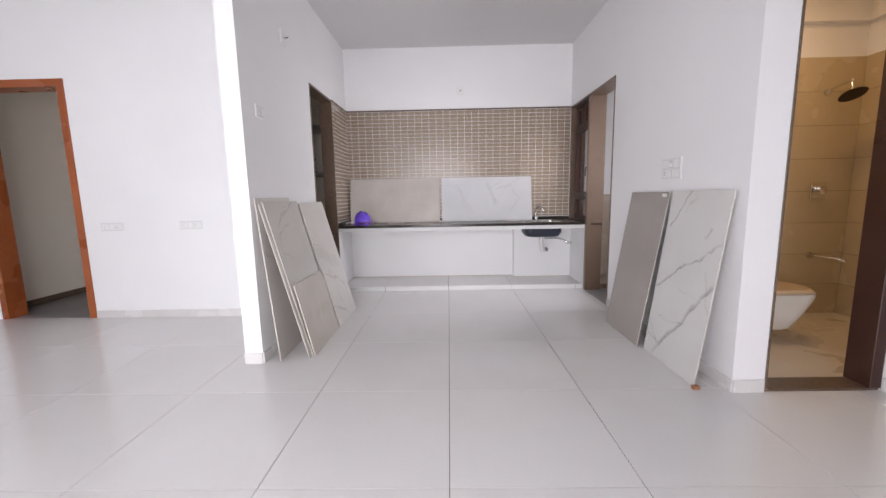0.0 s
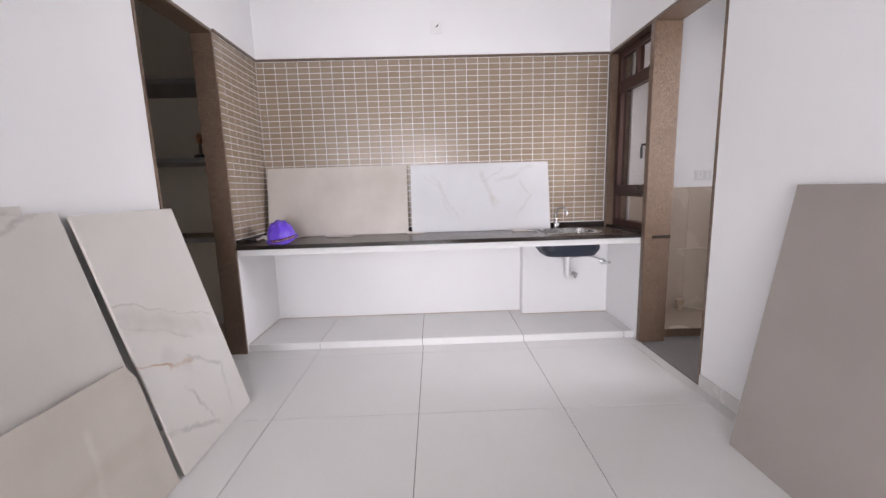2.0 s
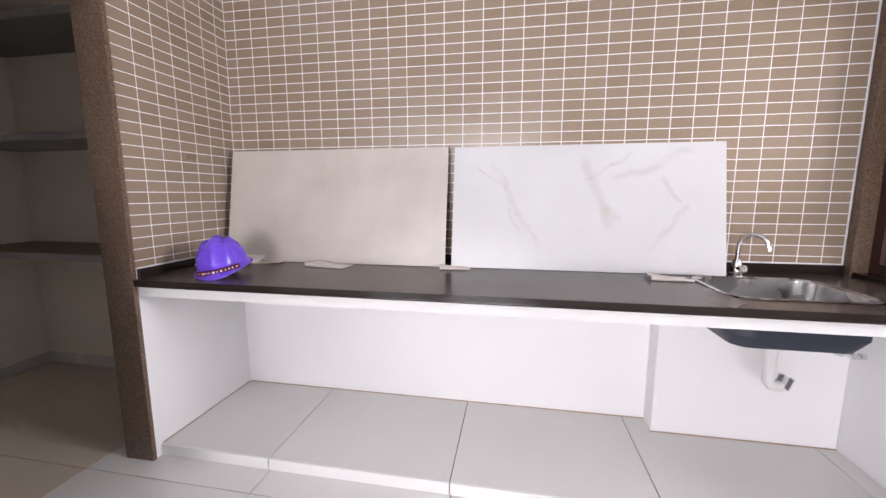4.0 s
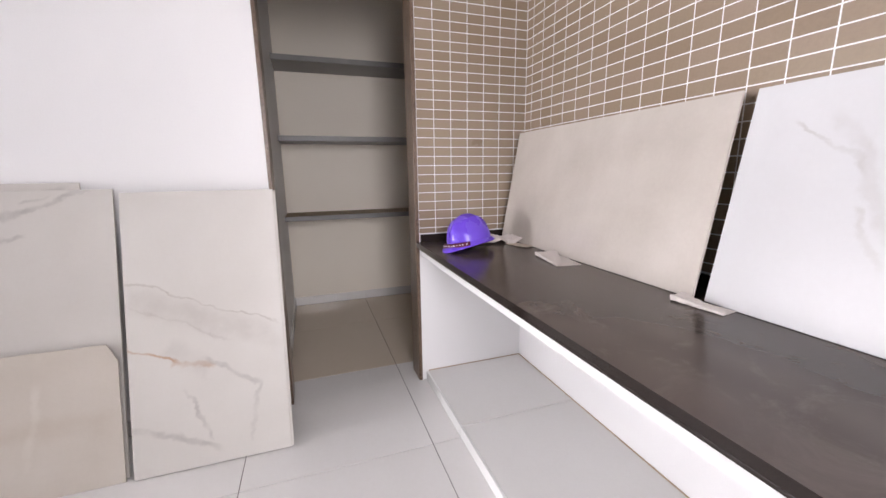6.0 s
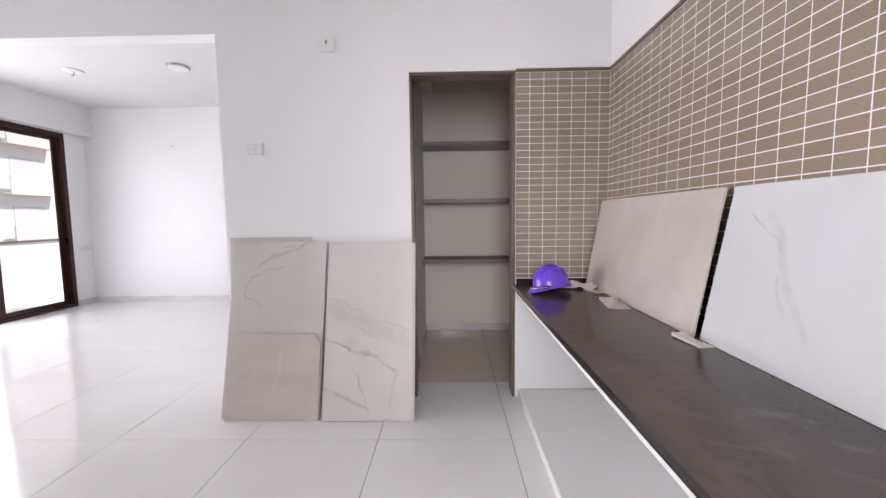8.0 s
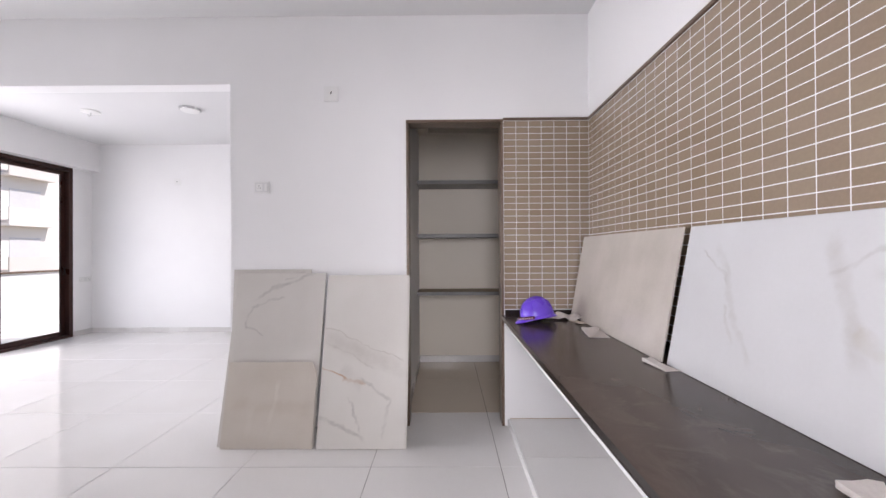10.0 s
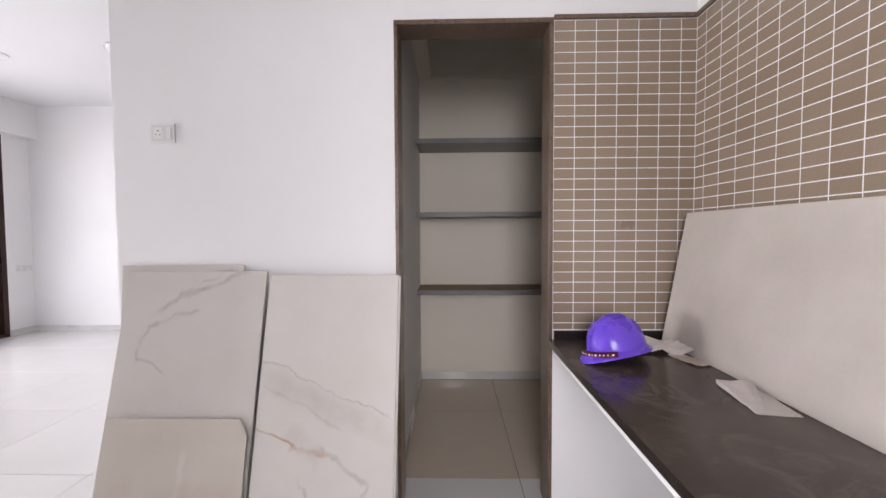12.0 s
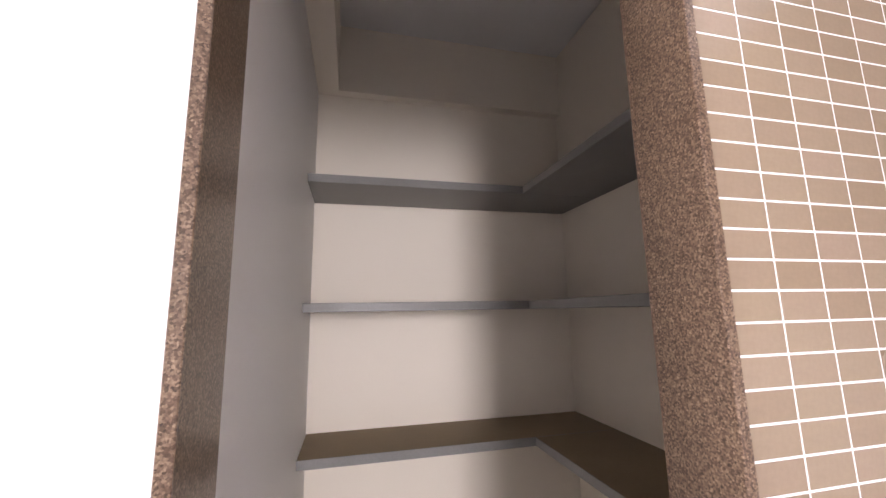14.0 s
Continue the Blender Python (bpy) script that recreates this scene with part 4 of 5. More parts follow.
def helmet(at, turn):
    h = thing("safety_helmet", at, "purple plastic safety helmet resting on the counter", "helmet")
    tilt = Matrix.Rotation(radians(11), 3, Vector((0.7, -0.7, 0)))     # the back rides up on the papers
    h.rotation_euler = (tilt @ Matrix.Rotation(radians(turn), 3, "Z")).to_euler()
    bm = bmesh.new()
    rings, n = [], 48
    for i in range(15):
        v = i / 14 * math.pi / 2
        ring = []
        for k in range(n):
            u = 2 * math.pi * k / n
            x, y = 0.12 * math.cos(v) ** 0.85 * math.cos(u), 0.104 * math.cos(v) ** 0.85 * math.sin(u)
            z = 0.03 + 0.122 * math.sin(v)
            ridge = 0.011 * math.exp(-((y / 0.02) ** 2)) * math.sin(v) ** 0.5 + 0.008 * math.exp(-(((abs(y) - 0.05) / 0.012) ** 2)) * math.sin(v) - 0.005 * math.exp(-(((abs(y) - 0.03) / 0.007) ** 2)) * math.sin(v)
            lift = 1 + ridge / 0.13
            ring.append(bm.verts.new((x * lift, y * lift, 0.03 + (z - 0.03) * lift)))
        rings.append(ring)
    for out, z in ((0.006, 0.026), (0.018, 0.016), (0.022, 0.012)):
        ring = []
        for k in range(n):
            u = 2 * math.pi * k / n
            peak = max(0.0, math.cos(u)) ** 3
            ring.append(bm.verts.new(((0.12 + out + peak * out * 1.7) * math.cos(u), (0.104 + out * 0.8) * math.sin(u), z - 0.012 * peak * out / 0.022)))
        rings.insert(0, ring)
    for r0, r1 in zip(rings, rings[1:]):
        for k in range(n):
            bm.faces.new((r0[k], r0[(k + 1) % n], r1[(k + 1) % n], r1[k]))
    bm.faces.new(rings[-1])
    shell = part("shell", bm, PURPLE, h, smooth=True, local=True)
    thick = shell.modifiers.new("thickness", "SOLIDIFY")
    thick.thickness, thick.offset = 0.003, -1
    bm = bmesh.new()
    lo, hi = [], []
    for k in range(17):
        a = radians(-50 + 100 * k / 16)
        lo.append(bm.verts.new((0.1375 * math.cos(a) + 0.01, 0.121 * math.sin(a), 0.015)))
        hi.append(bm.verts.new((0.1285 * math.cos(a) + 0.006, 0.1125 * math.sin(a), 0.034)))
    for k in range(16):
        bm.faces.new((lo[k], lo[k + 1], hi[k + 1], hi[k]))
    band = part("band", bm, MAROON, h, "maroon printed strip", smooth=True, local=True)
    band.modifiers.new("thickness", "SOLIDIFY").thickness = 0.002
    rng = random.Random(4)
    for k in range(12):
        a = radians(-42 + 7.6 * k + rng.uniform(-1.5, 1.5))
        c, wide, tall = Vector((0.1345 * math.cos(a) + 0.0085, 0.1178 * math.sin(a), 0.0245)), rng.uniform(0.0015, 0.005), rng.uniform(0.0015, 0.0045)
        bmk = boxes((-0.001, 0.001, -wide, wide, -tall, tall * 0.8))
        bmesh.ops.rotate(bmk, verts=bmk.verts[:], cent=(0, 0, 0), matrix=Matrix.Rotation(a, 3, "Z"))
        bmesh.ops.translate(bmk, verts=bmk.verts[:], vec=c)
        part("print_mark", bmk, WHITEINK, band, local=True)
    bm = boxes((-0.147, -0.11, -0.022, 0.022, 0.002, 0.03), bevel=0.006)
    part("ratchet", bm, BLACKPLASTIC, h, "black headband adjuster", local=True)
    ring = [(0.1 * math.cos(a), 0.085 * math.sin(a), 0.012) for a in [2 * math.pi * k / 28 for k in range(29)]]
    part("headband", tube(ring, 0.007, 8), BLACKPLASTIC, h, local=True)
    return h


helmet((-0.975, 5.068, CT + 0.014), -64)


def folded_paper(at, w, d, turn, label, seed, material):
    """A sheet folded over at its front edge into a flat pad, the upper flap tapering to one end."""
    rng = random.Random(seed)
    bm = bmesh.new()
    nx, rows = 13, []
    for i in range(nx):
        u = i / (nx - 1)
        flap = d * (0.95 - 0.75 * u)
        roll = 0.0085 * (1 - 0.8 * u)
        x = (u - 0.5) * w
        wave = 0.0022 * math.sin(13 * u + seed)
        prof = [(d, 0.001), (d * 0.5, 0.0012), (roll, 0.001)]
        prof += [(roll * 0.4 - roll * 0.5 * math.sin(a), (roll + 0.001 - roll * math.cos(a))) for a in (0.6, 1.57, 2.5)]
        prof += [(flap * 0.35, 2 * roll * 0.7 + 0.002), (flap * 0.7, 2 * roll * 0.95 + 0.002), (flap, 2 * roll * 0.5 + 0.004)]
        rows.append([bm.verts.new((x + rng.uniform(-0.002, 0.002), y + rng.uniform(-0.0015, 0.0015), z + (abs(wave) if k > 2 else 0))) for k, (y, z) in enumerate(prof)])
    for r0, r1 in zip(rows, rows[1:]):
        for k in range(len(r0) - 1):
            bm.faces.new((r0[k], r0[k + 1], r1[k + 1], r1[k]))
    bmesh.ops.recalc_face_normals(bm, faces=bm.faces[:])
    ob = new("packing_paper", mesh_of("packing_paper", bm, [material]))
    ob.modifiers.new("thickness", "SOLIDIFY").thickness = 0.0012
    ob.matrix_world = pose(at[0], at[1], at[2] + 0.001, 0, 0, turn)
    return tagged(ob, label, "paper", "packing papers")


def crumpled_paper(at, w, d, turn, label, seed, material, height):
    """A loose sheet with sharp creases and a ragged outline."""
    rng = random.Random(seed)
    bm = bmesh.new()
    n, grid = 11, []
    for j in range(n):
        row = []
        for i in range(n):
            u, v = i / (n - 1) - 0.5, j / (n - 1) - 0.5
            rag = 1 + 0.16 * noise.noise((u * 4 + seed, v * 4, 0.3))
            z = height * (0.5 + 0.9 * abs(noise.noise((u * 5 + seed, v * 5, 1.7))) + 1.2 * max(0.0, u) - 0.2) + rng.uniform(0, height * 0.25)
            row.append(bm.verts.new((u * w * rag, v * d * rag, max(0.001, z))))
        grid.append(row)
    for j in range(n - 1):
        for i in range(n - 1):
            bm.faces.new((grid[j][i], grid[j][i + 1], grid[j + 1][i + 1], grid[j + 1][i]))
    low = min(v.co.z for v in bm.verts)
    bmesh.ops.translate(bm, verts=bm.verts[:], vec=(0, 0, 0.001 - low))
    ob = new("packing_paper", mesh_of("packing_paper", bm, [material]))
    ob.modifiers.new("thickness", "SOLIDIFY").thickness = 0.001
    ob.matrix_world = pose(*at, 0, 0, turn)
    return tagged(ob, label, "paper", "packing papers")


crumpled_paper((-1.1, 5.325, CT), 0.38, 0.21, 76, "crumpled white packing paper behind the helmet", 3, PAPER, 0.062)
crumpled_paper((-0.94, 5.33, CT), 0.16, 0.07, 12, "flattened tan paper scrap beside the helmet", 5, KRAFT, 0.006)
folded_paper((-0.585, 5.252, CT), 0.21, 0.115, -9, "folded paper pad tucked under the beige slab", 7, PAPER)
folded_paper((0.065, 5.305, CT), 0.145, 0.065, 8, "folded paper pad between the two slabs", 9, PAPER)
folded_paper((0.985, 5.228, CT), 0.165, 0.1, 1, "folded paper pad under the white slab", 11, PAPER)

# ---- pantry shelves ----


def shelf(z, label):
    e = thing("pantry_shelf", (-2.7, 5.4, z - 0.04), label, "shelf", "pantry shelves")
    for name, b in (("back_board", (-2.943, -2.575, 4.115, 5.626, z - 0.04, z)), ("side_board", (-2.5745, WEST - 0.131, 5.185, 5.626, z - 0.04, z - 0.0005))):
        board = part(name, boxes(b, bevel=0.002, segments=1), [SHELF, SHELF_DUST], e)
        for p in board.data.polygons:
            p.material_index = 1 if p.normal.z > 0.9 else 0     # dust settled on the upper face


shelf(2.117, "high L-shaped grey stone pantry shelf")
shelf(1.521, "middle L-shaped grey stone pantry shelf")
shelf(0.88, "low L-shaped grey stone pantry shelf")

fitting = thing("pipe_fitting", (-1.655, 5.28, 1.5208), "dark pipe fitting with a rust-brown elbow on the pantry shelf", "pipe fitting")
part("base", lathe([(0.0, 0.0), (0.05, 0.0), (0.05, 0.022), (0.032, 0.03), (0.0, 0.03)], (-1.655, 5.28, 1.5208)), BLACKPLASTIC, fitting, smooth=True)
part("stem", tube([(-1.655, 5.28, 1.55), (-1.655, 5.28, 1.645)], 0.012, 12), TARNISH, fitting, smooth=True)
part("elbow", tube([(-1.655, 5.28, 1.64), (-1.655, 5.28, 1.672), (-1.65, 5.272, 1.687), (-1.635, 5.25, 1.69), (-1.615, 5.225, 1.69)], [0.02, 0.02, 0.019, 0.019, 0.022], 12), TERRACOTTA, fitting, "rust-brown elbow", smooth=True)

# ---- switches and sockets ----


def plate(name, at, normal, w, h, label, modules, category="socket", group="wall plates"):
    """A moulded wall plate. normal: the way it faces. modules: (kind, x, z, w, h) on its face."""
    e = thing(name, at, label, category, group)
    e.rotation_euler = (0, 0, {"-y": 0, "+x": radians(90), "-x": radians(-90), "+y": radians(180)}[normal])
    body = part("plate", boxes((-w / 2, w / 2, -0.0105, 0.0, -h / 2, h / 2), bevel=0.002), PLASTIC, e, local=True)
    part("surround", boxes((-w / 2 + 0.008, w / 2 - 0.008, -0.0115, -0.008, -h / 2 + 0.008, h / 2 - 0.008), bevel=0.001, segments=1), PLASTIC if modules[0][0] == "wire" else PLASTIC_SHADE, e, local=True)
    for kind, x, z, mw, mh in modules:
        if kind == "switch":
            part("rocker", boxes((x - mw / 2, x + mw / 2, -0.0155, -0.011, z - mh / 2, z + mh / 2), bevel=0.0015, segments=1), PLASTIC, e, local=True)
        elif kind == "socket":
            face = part("outlet", boxes((x - mw / 2, x + mw / 2, -0.0135, -0.011, z - mh / 2, z + mh / 2), bevel=0.0015, segments=1), PLASTIC, e, local=True)
            for px, pz, r in ((0, 0.011, 0.0035), (-0.0095, -0.007, 0.0028), (0.0095, -0.007, 0.0028)):
                part("pin_hole", lathe([(0, 0.0), (r, 0.0), (r, -0.0008), (0, -0.0008)], (x + px, -0.0134, z + pz), "y", 10), GAP, face, local=True)
        elif kind == "knob":
            part("regulator", lathe([(0, -0.011), (mw, -0.011), (mw, -0.014), (mw * 0.7, -0.022), (0, -0.023)], (x, 0, z), "y", 20), PLASTIC, e, smooth=True, local=True)
        elif kind == "wire":
            part("wire_end", tube([(x, -0.008, z), (x + 0.004, -0.03, z - 0.004), (x + 0.016, -0.04, z + 0.006)], 0.004, 8), BLACKPLASTIC, e, smooth=True, local=True)
    return e


plate("wall_socket", (WEST, 3.03, 1.827), "+x", 0.118, 0.09, "white switched socket plate on the kitchen wall", [("socket", -0.018, 0, 0.046, 0.054), ("switch", 0.034, 0, 0.022, 0.054)])
plate("wire_outlet", (WEST, 3.562, 2.54), "+x", 0.11, 0.115, "square white cover plate with a loose wire end", [("wire", 0.0, 0.0, 0, 0)], "outlet")
plate("wire_outlet", (0.3, NORTH, 2.573), "-y", 0.1, 0.1, "square white cover plate with a loose wire end", [("wire", 0.0, 0.0, 0, 0)], "outlet")
plate("switchboard", (EAST, 3.067, 1.36), "-x", 0.25, 0.162, "large white switchboard with two rows of switches",
      [("switch", -0.092, 0.035, 0.034, 0.054), ("switch", -0.056, 0.035, 0.034, 0.054), ("knob", 0.0, 0.035, 0.022, 0.0), ("switch", 0.056, 0.035, 0.034, 0.054), ("switch", 0.092, 0.035, 0.034, 0.054),
       ("socket", -0.074, -0.035, 0.06, 0.054), ("switch", -0.012, -0.035, 0.034, 0.054), ("switch", 0.068, -0.035, 0.08, 0.054)], "switchboard")
row = [("socket", -0.09, 0, 0.044, 0.054), ("switch", -0.045, 0, 0.03, 0.054), ("switch", 0.0, 0, 0.044, 0.054), ("socket", 0.05, 0, 0.044, 0.054), ("switch", 0.092, 0, 0.026, 0.054)]
plate("wall_socket", (-3.26, LIVNORTH, 0.945), "-y", 0.235, 0.095, "wide white socket plate low on the living room wall", row)
plate("wall_socket", (-2.46, LIVNORTH, 0.95), "-y", 0.235, 0.095, "wide white socket plate low on the living room wall", row)
plate("wire_outlet", (FARWEST, -0.055, 2.515), "+x", 0.11, 0.11, "small white outlet high on the living room wall", [("wire", 0, 0, 0, 0)], "outlet")
plate("wall_socket", (-4.615, SOUTH, 0.9), "+y", 0.2, 0.085, "white socket plate beside the balcony door", row[:2] + row[3:4])
plate("wall_socket", (2.64, 5.45, 1.268), "-y", 0.15, 0.09, "white switched socket plate in the utility", [("socket", -0.03, 0, 0.046, 0.054), ("switch", 0.035, 0, 0.026, 0.054)])

# ---- ceiling fixtures ----
lightbox = thing("ceiling_light", (-3.12, 1.23, CEILING), "round flat white ceiling light", "ceiling light")
part("housing", lathe([(0, 0), (0.118, 0), (0.12, -0.02), (0.112, -0.026), (0, -0.026)], (-3.12, 1.23, CEILING)), STEEL, lightbox, smooth=True)
part("diffuser", lathe([(0, -0.0262), (0.106, -0.0262), (0.1, -0.034), (0, -0.036)], (-3.12, 1.23, CEILING)), PLASTIC, lightbox, smooth=True)
fanbox = thing("fan_box", (-3.19, -0.09, CEILING), "white round fan box with a hook on the ceiling", "fan box")
part("cover", lathe([(0, 0), (0.1, 0), (0.1, -0.012), (0.09, -0.016), (0, -0.016)], (-3.19, -0.09, CEILING)), PLASTIC, fanbox, smooth=True)
part("hook", tube([(-3.19, -0.09, CEILING - 0.015), (-3.19, -0.09, CEILING - 0.05), (-3.17, -0.09, CEILING - 0.07), (-3.15, -0.09, CEILING - 0.055)], 0.006, 8), STEEL, fanbox, smooth=True)

# ---- bathroom ----
wc = thing("toilet", (2.45, 3.18, 0.1), "white wall-hung toilet with a closed lid", "toilet")
loops = []
for z, l, w, r in ((0.1, 0.38, 0.23, 0.1), (0.115, 0.41, 0.26, 0.115), (0.22, 0.48, 0.33, 0.15), (0.33, 0.545, 0.365, 0.165), (0.36, 0.56, 0.37, 0.17), (0.395, 0.56, 0.37, 0.17)):
    loops.append((rounded_loop(2.43 + l / 2, 3.18, l, w, r, 8), z))
part("bowl", loft(loops, True, True), CERAMIC, wc, smooth=True)
part("lid", loft([(rounded_loop(2.7, 3.18, 0.53, 0.37, 0.17, 8), 0.397), (rounded_loop(2.7, 3.18, 0.54, 0.375, 0.175, 8), 0.41), (rounded_loop(2.69, 3.18, 0.5, 0.34, 0.16, 8), 0.43)], True, True), LIDTAN, wc, "tan plastic lid", smooth=True)
cis = solid("cistern_ledge", boxes((1.98, 2.43, 2.98, 3.78, -0.01, 1.0), bevel=0.003), BATHTILE, "beige tiled ledge that hides the cistern", "ledge", "structure")
solid("ledge_top", boxes((1.98, 2.445, 2.97, 3.78, 1.0, 1.02), bevel=0.003), GRANITE, "brown granite top of the ledge", "ledge", "structure")
shower = thing("shower", (3.53, 3.78, 2.045), "dark round shower head on a chrome arm", "shower")
part("rose_plate", lathe([(0, 0), (0.03, 0), (0.028, -0.012), (0, -0.014)], (3.53, 3.78, 2.045), "y"), CHROME, shower, smooth=True)
part("arm", tube([(3.53, 3.78, 2.045), (3.52, 3.66, 2.07), (3.47, 3.5, 2.075), (3.455, 3.485, 2.05), (3.455, 3.475, 1.97)], 0.009), CHROME, shower, smooth=True)
rose = lathe([(0, 0.03), (0.02, 0.025), (0.085, 0.008), (0.09, 0.0), (0, 0.0)], (0, 0, 0))
bmesh.ops.rotate(rose, verts=rose.verts[:], cent=(0, 0, 0), matrix=Matrix.Rotation(radians(-28), 3, "X"))
bmesh.ops.translate(rose, verts=rose.verts[:], vec=(3.455, 3.47, 1.95))
part("head", rose, DARKMETAL, shower, smooth=True)
mixer = thing("shower_mixer", (3.54, 3.78, 1.16), "square chrome shower mixer on the tiles", "mixer")
part("plate", boxes((3.47, 3.61, 3.766, 3.778, 1.1, 1.25), bevel=0.006), CHROME, mixer)
part("lever", tube([(3.54, 3.766, 1.19), (3.54, 3.72, 1.19), (3.5, 3.68, 1.15)], [0.028, 0.028, 0.014]), CHROME, mixer, smooth=True)
spout = thing("bath_spout", (3.53, 3.78, 0.567), "slim chrome bath spout low on the tiles", "spout")
part("body", tube([(3.53, 3.78, 0.57), (3.56, 3.7, 0.567), (3.63, 3.6, 0.56), (3.66, 3.57, 0.54)], 0.014), CHROME, spout, smooth=True)
part("flange", lathe([(0, 0), (0.03, 0), (0.028, -0.01), (0, -0.012)], (3.53, 3.779, 0.57), "y"), CHROME, spout, smooth=True)
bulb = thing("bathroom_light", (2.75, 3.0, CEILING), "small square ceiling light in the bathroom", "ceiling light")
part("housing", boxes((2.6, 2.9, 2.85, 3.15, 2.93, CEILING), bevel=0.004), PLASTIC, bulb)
outlet = thing("water_outlet", (2.32, 5.44, 1.01), "capped brass water outlet on the utility tiles", "water outlet")
part("stub", tube([(2.32, 5.446, 1.01), (2.32, 5.415, 1.01)], 0.012, 12), CHROME, outlet, smooth=True)
part("cap", tube([(2.32, 5.415, 1.01), (2.32, 5.4, 1.01)], 0.016, 8), TERRACOTTA, outlet, "rust-coloured cap", smooth=True)
stub = thing("pipe_stub", (2.48, 5.41, 0.05), "short dirty brown pipe stub on the utility step", "pipe")
part("pipe", tube([(2.48, 5.405, 0.05), (2.48, 5.405, 0.13)], 0.026, 14), DIRT, stub, smooth=True)
part("collar", lathe([(0, 0), (0.036, 0), (0.036, 0.03), (0, 0.03)], (2.48, 5.405, 0.115)), DIRT, stub, smooth=True)

# ---- tile pieces ----


def tile_mesh(name, w, h, t, chamfer, material):
    """A chamfered tile lying in x and z, its face towards -y."""
    bm = bmesh.new()
    b = [bm.verts.new((x, 0, z)) for x, z in ((0, 0), (w, 0), (w, h), (0, h))]
    m_ = [bm.verts.new((x, -t + chamfer, z)) for x, z in ((0, 0), (w, 0), (w, h), (0, h))]
    c = chamfer
    f = [bm.verts.new((x, -t, z)) for x, z in ((c, c), (w - c, c), (w - c, h - c), (c, h - c))]
    bm.faces.new(f)
    for i in range(4):
        j = (i + 1) % 4
        bm.faces.new((b[i], b[j], m_[j], m_[i]))
        bm.faces.new((m_[i], m_[j], f[j], f[i]))
    bmesh.ops.recalc_face_normals(bm, faces=bm.faces[:])
    return mesh_of(name, bm, [material])


PX, PZ_, G = 0.0967, 0.0485, 0.004
row_z = [1.403 + PZ_ * k for k in range(-11, 19)]


def mosaic(wall, start, joints, end, base, turn, near, dark=()):
    """Mosaic rows on a wall: base(u, z) gives a tile's pose; tiles for which near(u, z) holds are objects, the rest one mesh."""
    cache, rest = {}, ([], [])
    edges = [start] + [j for j in joints if start + 0.01 < j < end - 0.01] + [end]
    spans = [(a, b) for a, b in zip(edges, edges[1:])]
    for zi, z in enumerate(row_z):
        z0, z1 = max(z, CT + 0.045), min(z + PZ_, DADO - 0.001)
        for ui, (a, b) in enumerate(spans):
            w, h = round(b - a - G, 4), round(z1 - z0 - G, 4)
            if w < 0.008 or h < 0.008:
                continue
            mk = MOSAIC_DARK if (ui, zi) in dark else MOSAIC
            m = base(a + G / 2, z0 + G / 2)
            if near(a, z):
                key = (w, h, mk.name)
                if key not in cache:
                    cache[key] = tile_mesh("tile", w, h, 0.0008, 0.0004, mk)
                ob = new("tile", cache[key])
                ob.parent = wall
                ob.matrix_basis = m
            else:
                vs, fs = rest
                c, t = 0.0004, 0.0008
                n0 = len(vs)
                for y, d in ((-0.0, 0), (-t + c, 0), (-t, c)):
                    for x_, z_ in ((d, d), (w - d, d), (w - d, h - d), (d, h - d)):
                        vs.append(tuple(m @ Vector((x_, y, z_))))
                fs.append((n0 + 8, n0 + 9, n0 + 10, n0 + 11))
                for i in range(4):
                    j = (i + 1) % 4
                    fs.append((n0 + i, n0 + j, n0 + 4 + j, n0 + 4 + i))
                    fs.append((n0 + 4 + i, n0 + 4 + j, n0 + 8 + j, n0 + 8 + i))
    if rest[0]:
        data = bpy.data.meshes.new("mosaic_tiles")
        data.from_pydata(rest[0], [], rest[1])
        data.materials.append(MOSAIC)
        ob = new("mosaic_tiles", data)
        ob.parent = wall
        tagged(ob, "glossy taupe mosaic tiles with white joints", kind="stuff")


mosaic(WALL_WEST, 4.8775, [4.974 + PX * k for k in range(8)], NORTH - 0.0005, lambda u, z: pose(WEST, u, z, 0, 0, 90), 90, lambda u, z: True, dark={(3, 10)})
mosaic(WALL_NORTH, WEST + 0.0005, [-1.186 + 0.0965 * k for k in range(32)], EAST - 0.006, lambda u, z: pose(u, NORTH, z), 0, lambda u, z: u < -0.1 and 1.3 < z < 2.32)


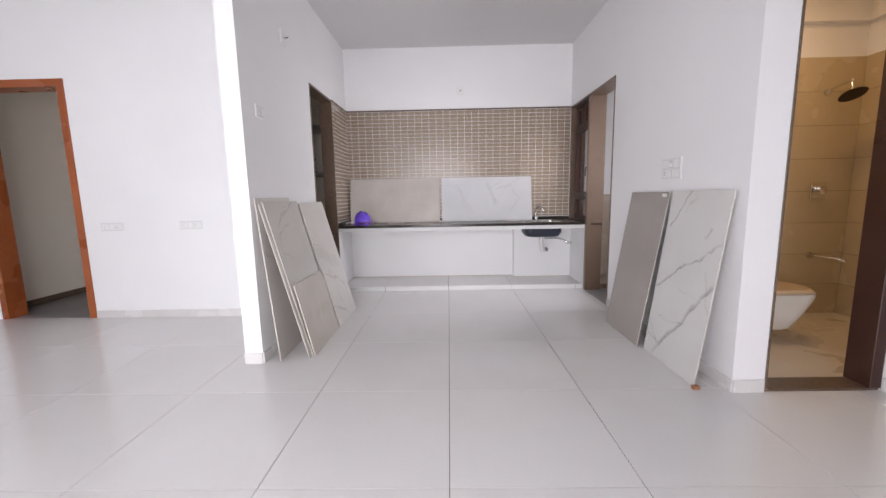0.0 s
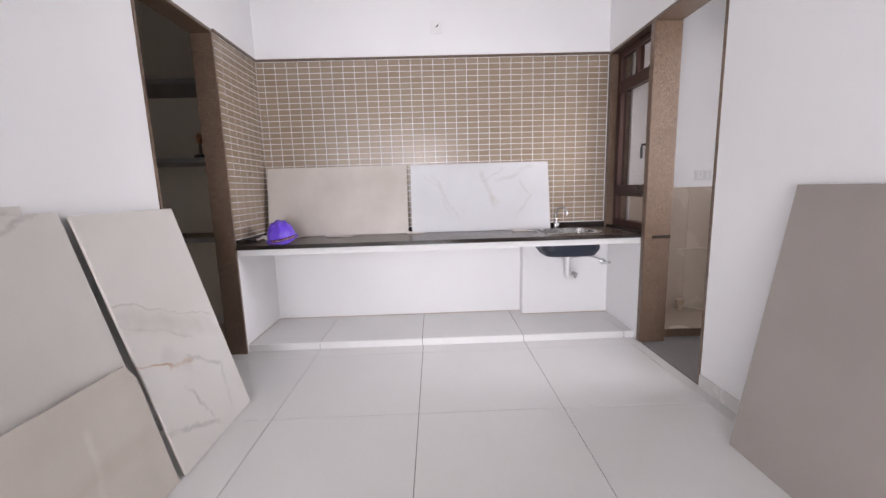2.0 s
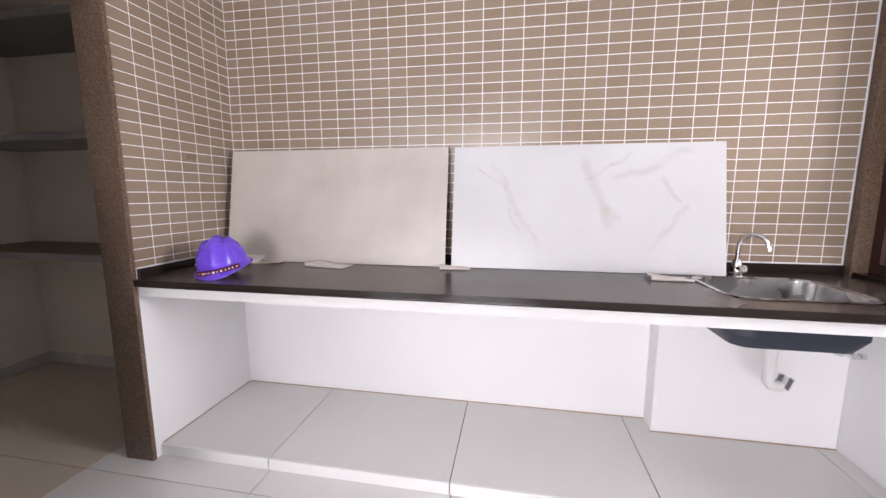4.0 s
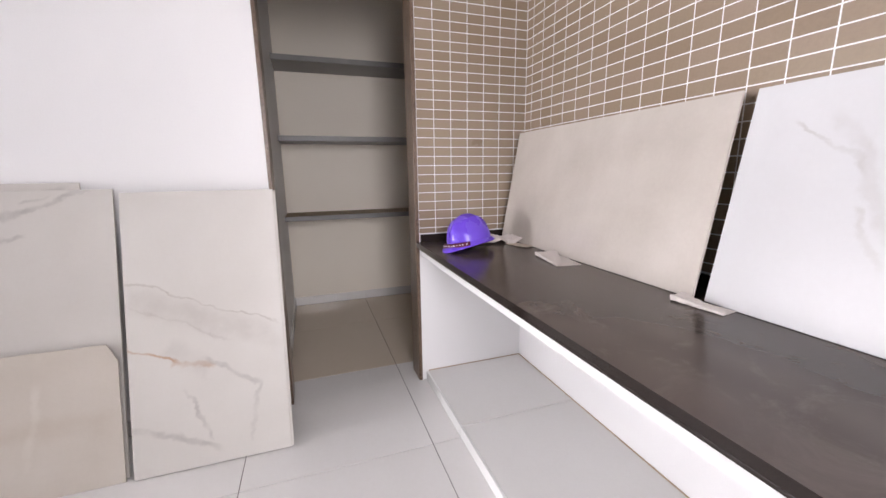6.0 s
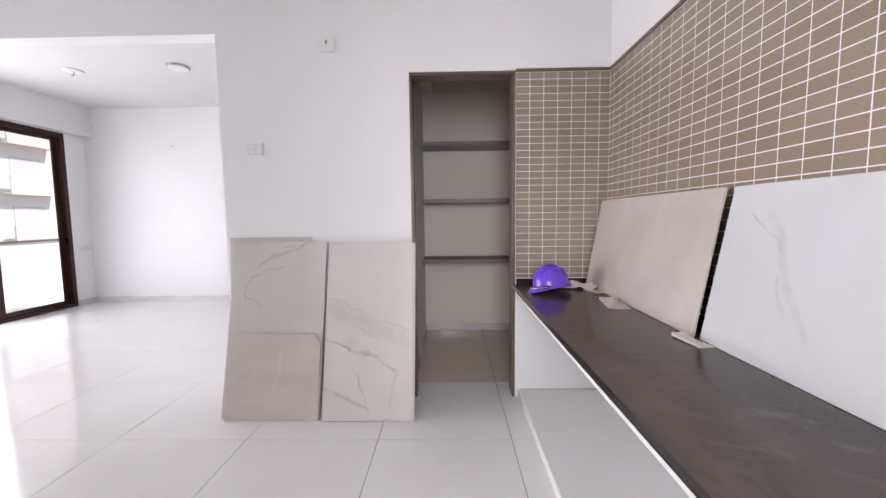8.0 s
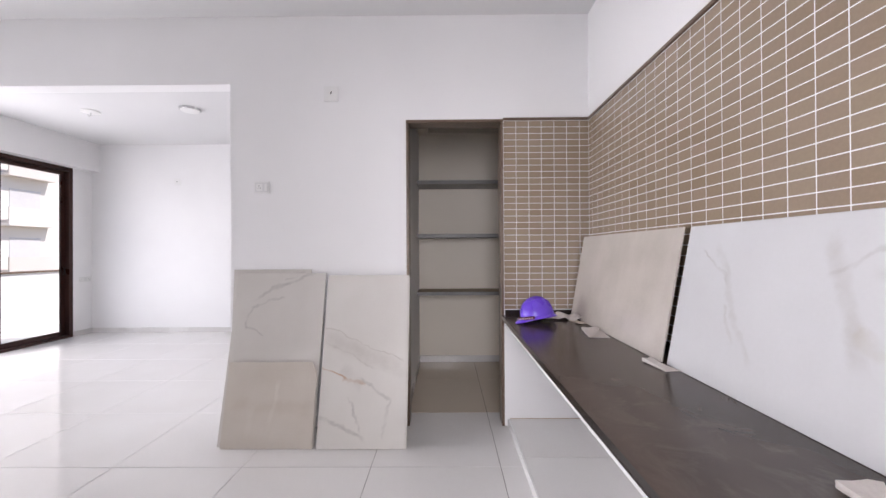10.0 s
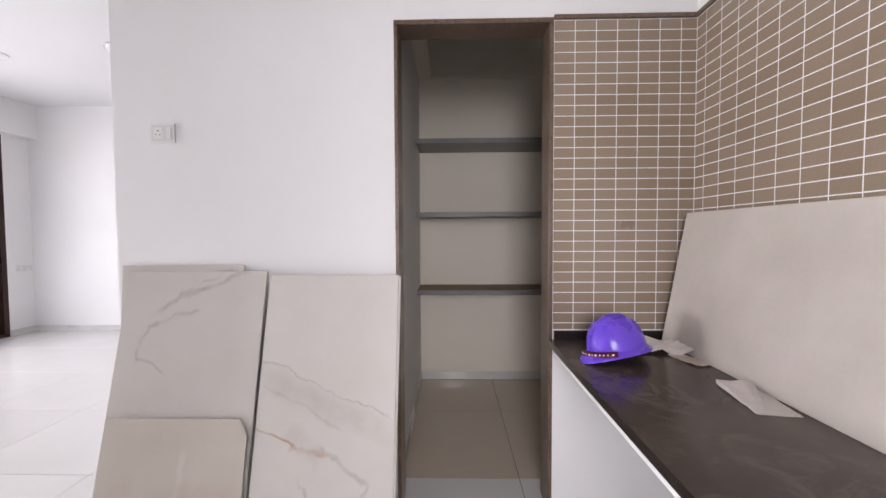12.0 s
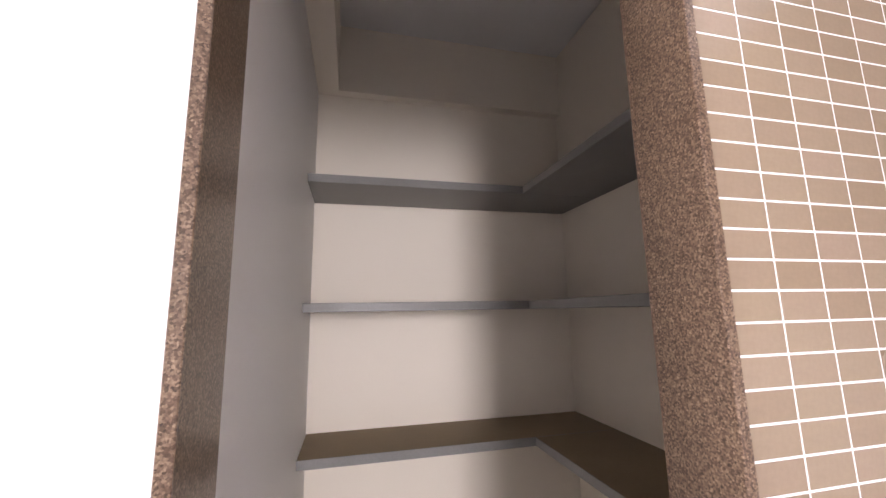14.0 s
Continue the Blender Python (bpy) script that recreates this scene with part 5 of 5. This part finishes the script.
def big_tiles(wall, u0, u1, z0, z1, tw, th, material, base, shift=0.0):
    cache = {}
    z = z0
    while z < z1 - 0.02:
        h = min(th, z1 - z)
        u = u0 - shift
        while u < u1 - 0.01:
            a, b = max(u, u0), min(u + tw, u1)
            key = (round(b - a - 0.003, 4), round(h - 0.003, 4))
            if key[0] > 0.02:
                if key not in cache:
                    cache[key] = tile_mesh("tile", key[0], key[1], 0.008, 0.001, material)
                ob = new("tile", cache[key])
                ob.parent = wall
                ob.matrix_basis = base(a + 0.0015, z + 0.0015)
            u += tw
        z += th


part("grout", boxes((1.985, 3.849, 3.7855, 3.7895, 0.003, 2.33)), BATHGROUT, WALL_BATH, "dark joints between the tiles")
part("grout", boxes((3.8455, 3.8495, 2.451, 3.7854, 0.003, 2.33)), BATHGROUT, WALL_BATH, "dark joints between the tiles")
big_tiles(WALL_BATH, 1.99, 3.85, -0.007, 2.346, 1.2, 0.294, BATHTILE, lambda u, z: pose(u, 3.79, z))
big_tiles(WALL_BATH, 2.45, 3.78, -0.007, 2.346, 1.2, 0.294, BATHTILE, lambda u, z: pose(3.85, 6.23 - u, z, 0, 0, -90))
big_tiles(WALL_UTIL, 1.99, 2.74, 0.05, 1.172, 0.6, 0.56, UTILTILE, lambda u, z: pose(u, 5.45, z), 0.066)

# floor tiles, cut where they meet the walls
cache = {}
for iy in range(-5, 5):
    y0, y1 = JY + TILE * iy, JY + TILE * (iy + 1)
    xa, xb = (FARWEST, 3.2) if y1 < 2.4 else ((FARWEST, EAST) if y1 < 4.0 else (-2.93, EAST))
    y0, y1 = max(y0, SOUTH - 0.1), min(y1, 5.635)
    for ix in range(-7, 4):
        x0, x1 = max(JX + TILE * ix, xa), min(JX + TILE * (ix + 1), xb)
        if x1 - x0 < 0.02 or y1 - y0 < 0.02:
            continue
        browned = (x0 + x1) / 2 < WEST - 0.3 and y0 > 3.9     # pantry tiles, their warm shade put into the colour
        key = (round(x1 - x0 - 0.0034, 4), round(y1 - y0 - 0.0034, 4), browned)
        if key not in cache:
            cache[key] = tile_mesh("tile", key[0], key[1], 0.004, 0.0007, WARM_SHADE_TILE if browned else FLOOR)
        ob = new("tile", cache[key])
        ob.parent = FLOOR_OB
        ob.matrix_basis = pose(x0 + 0.0017, y0 + 0.0017, -0.004, -90)
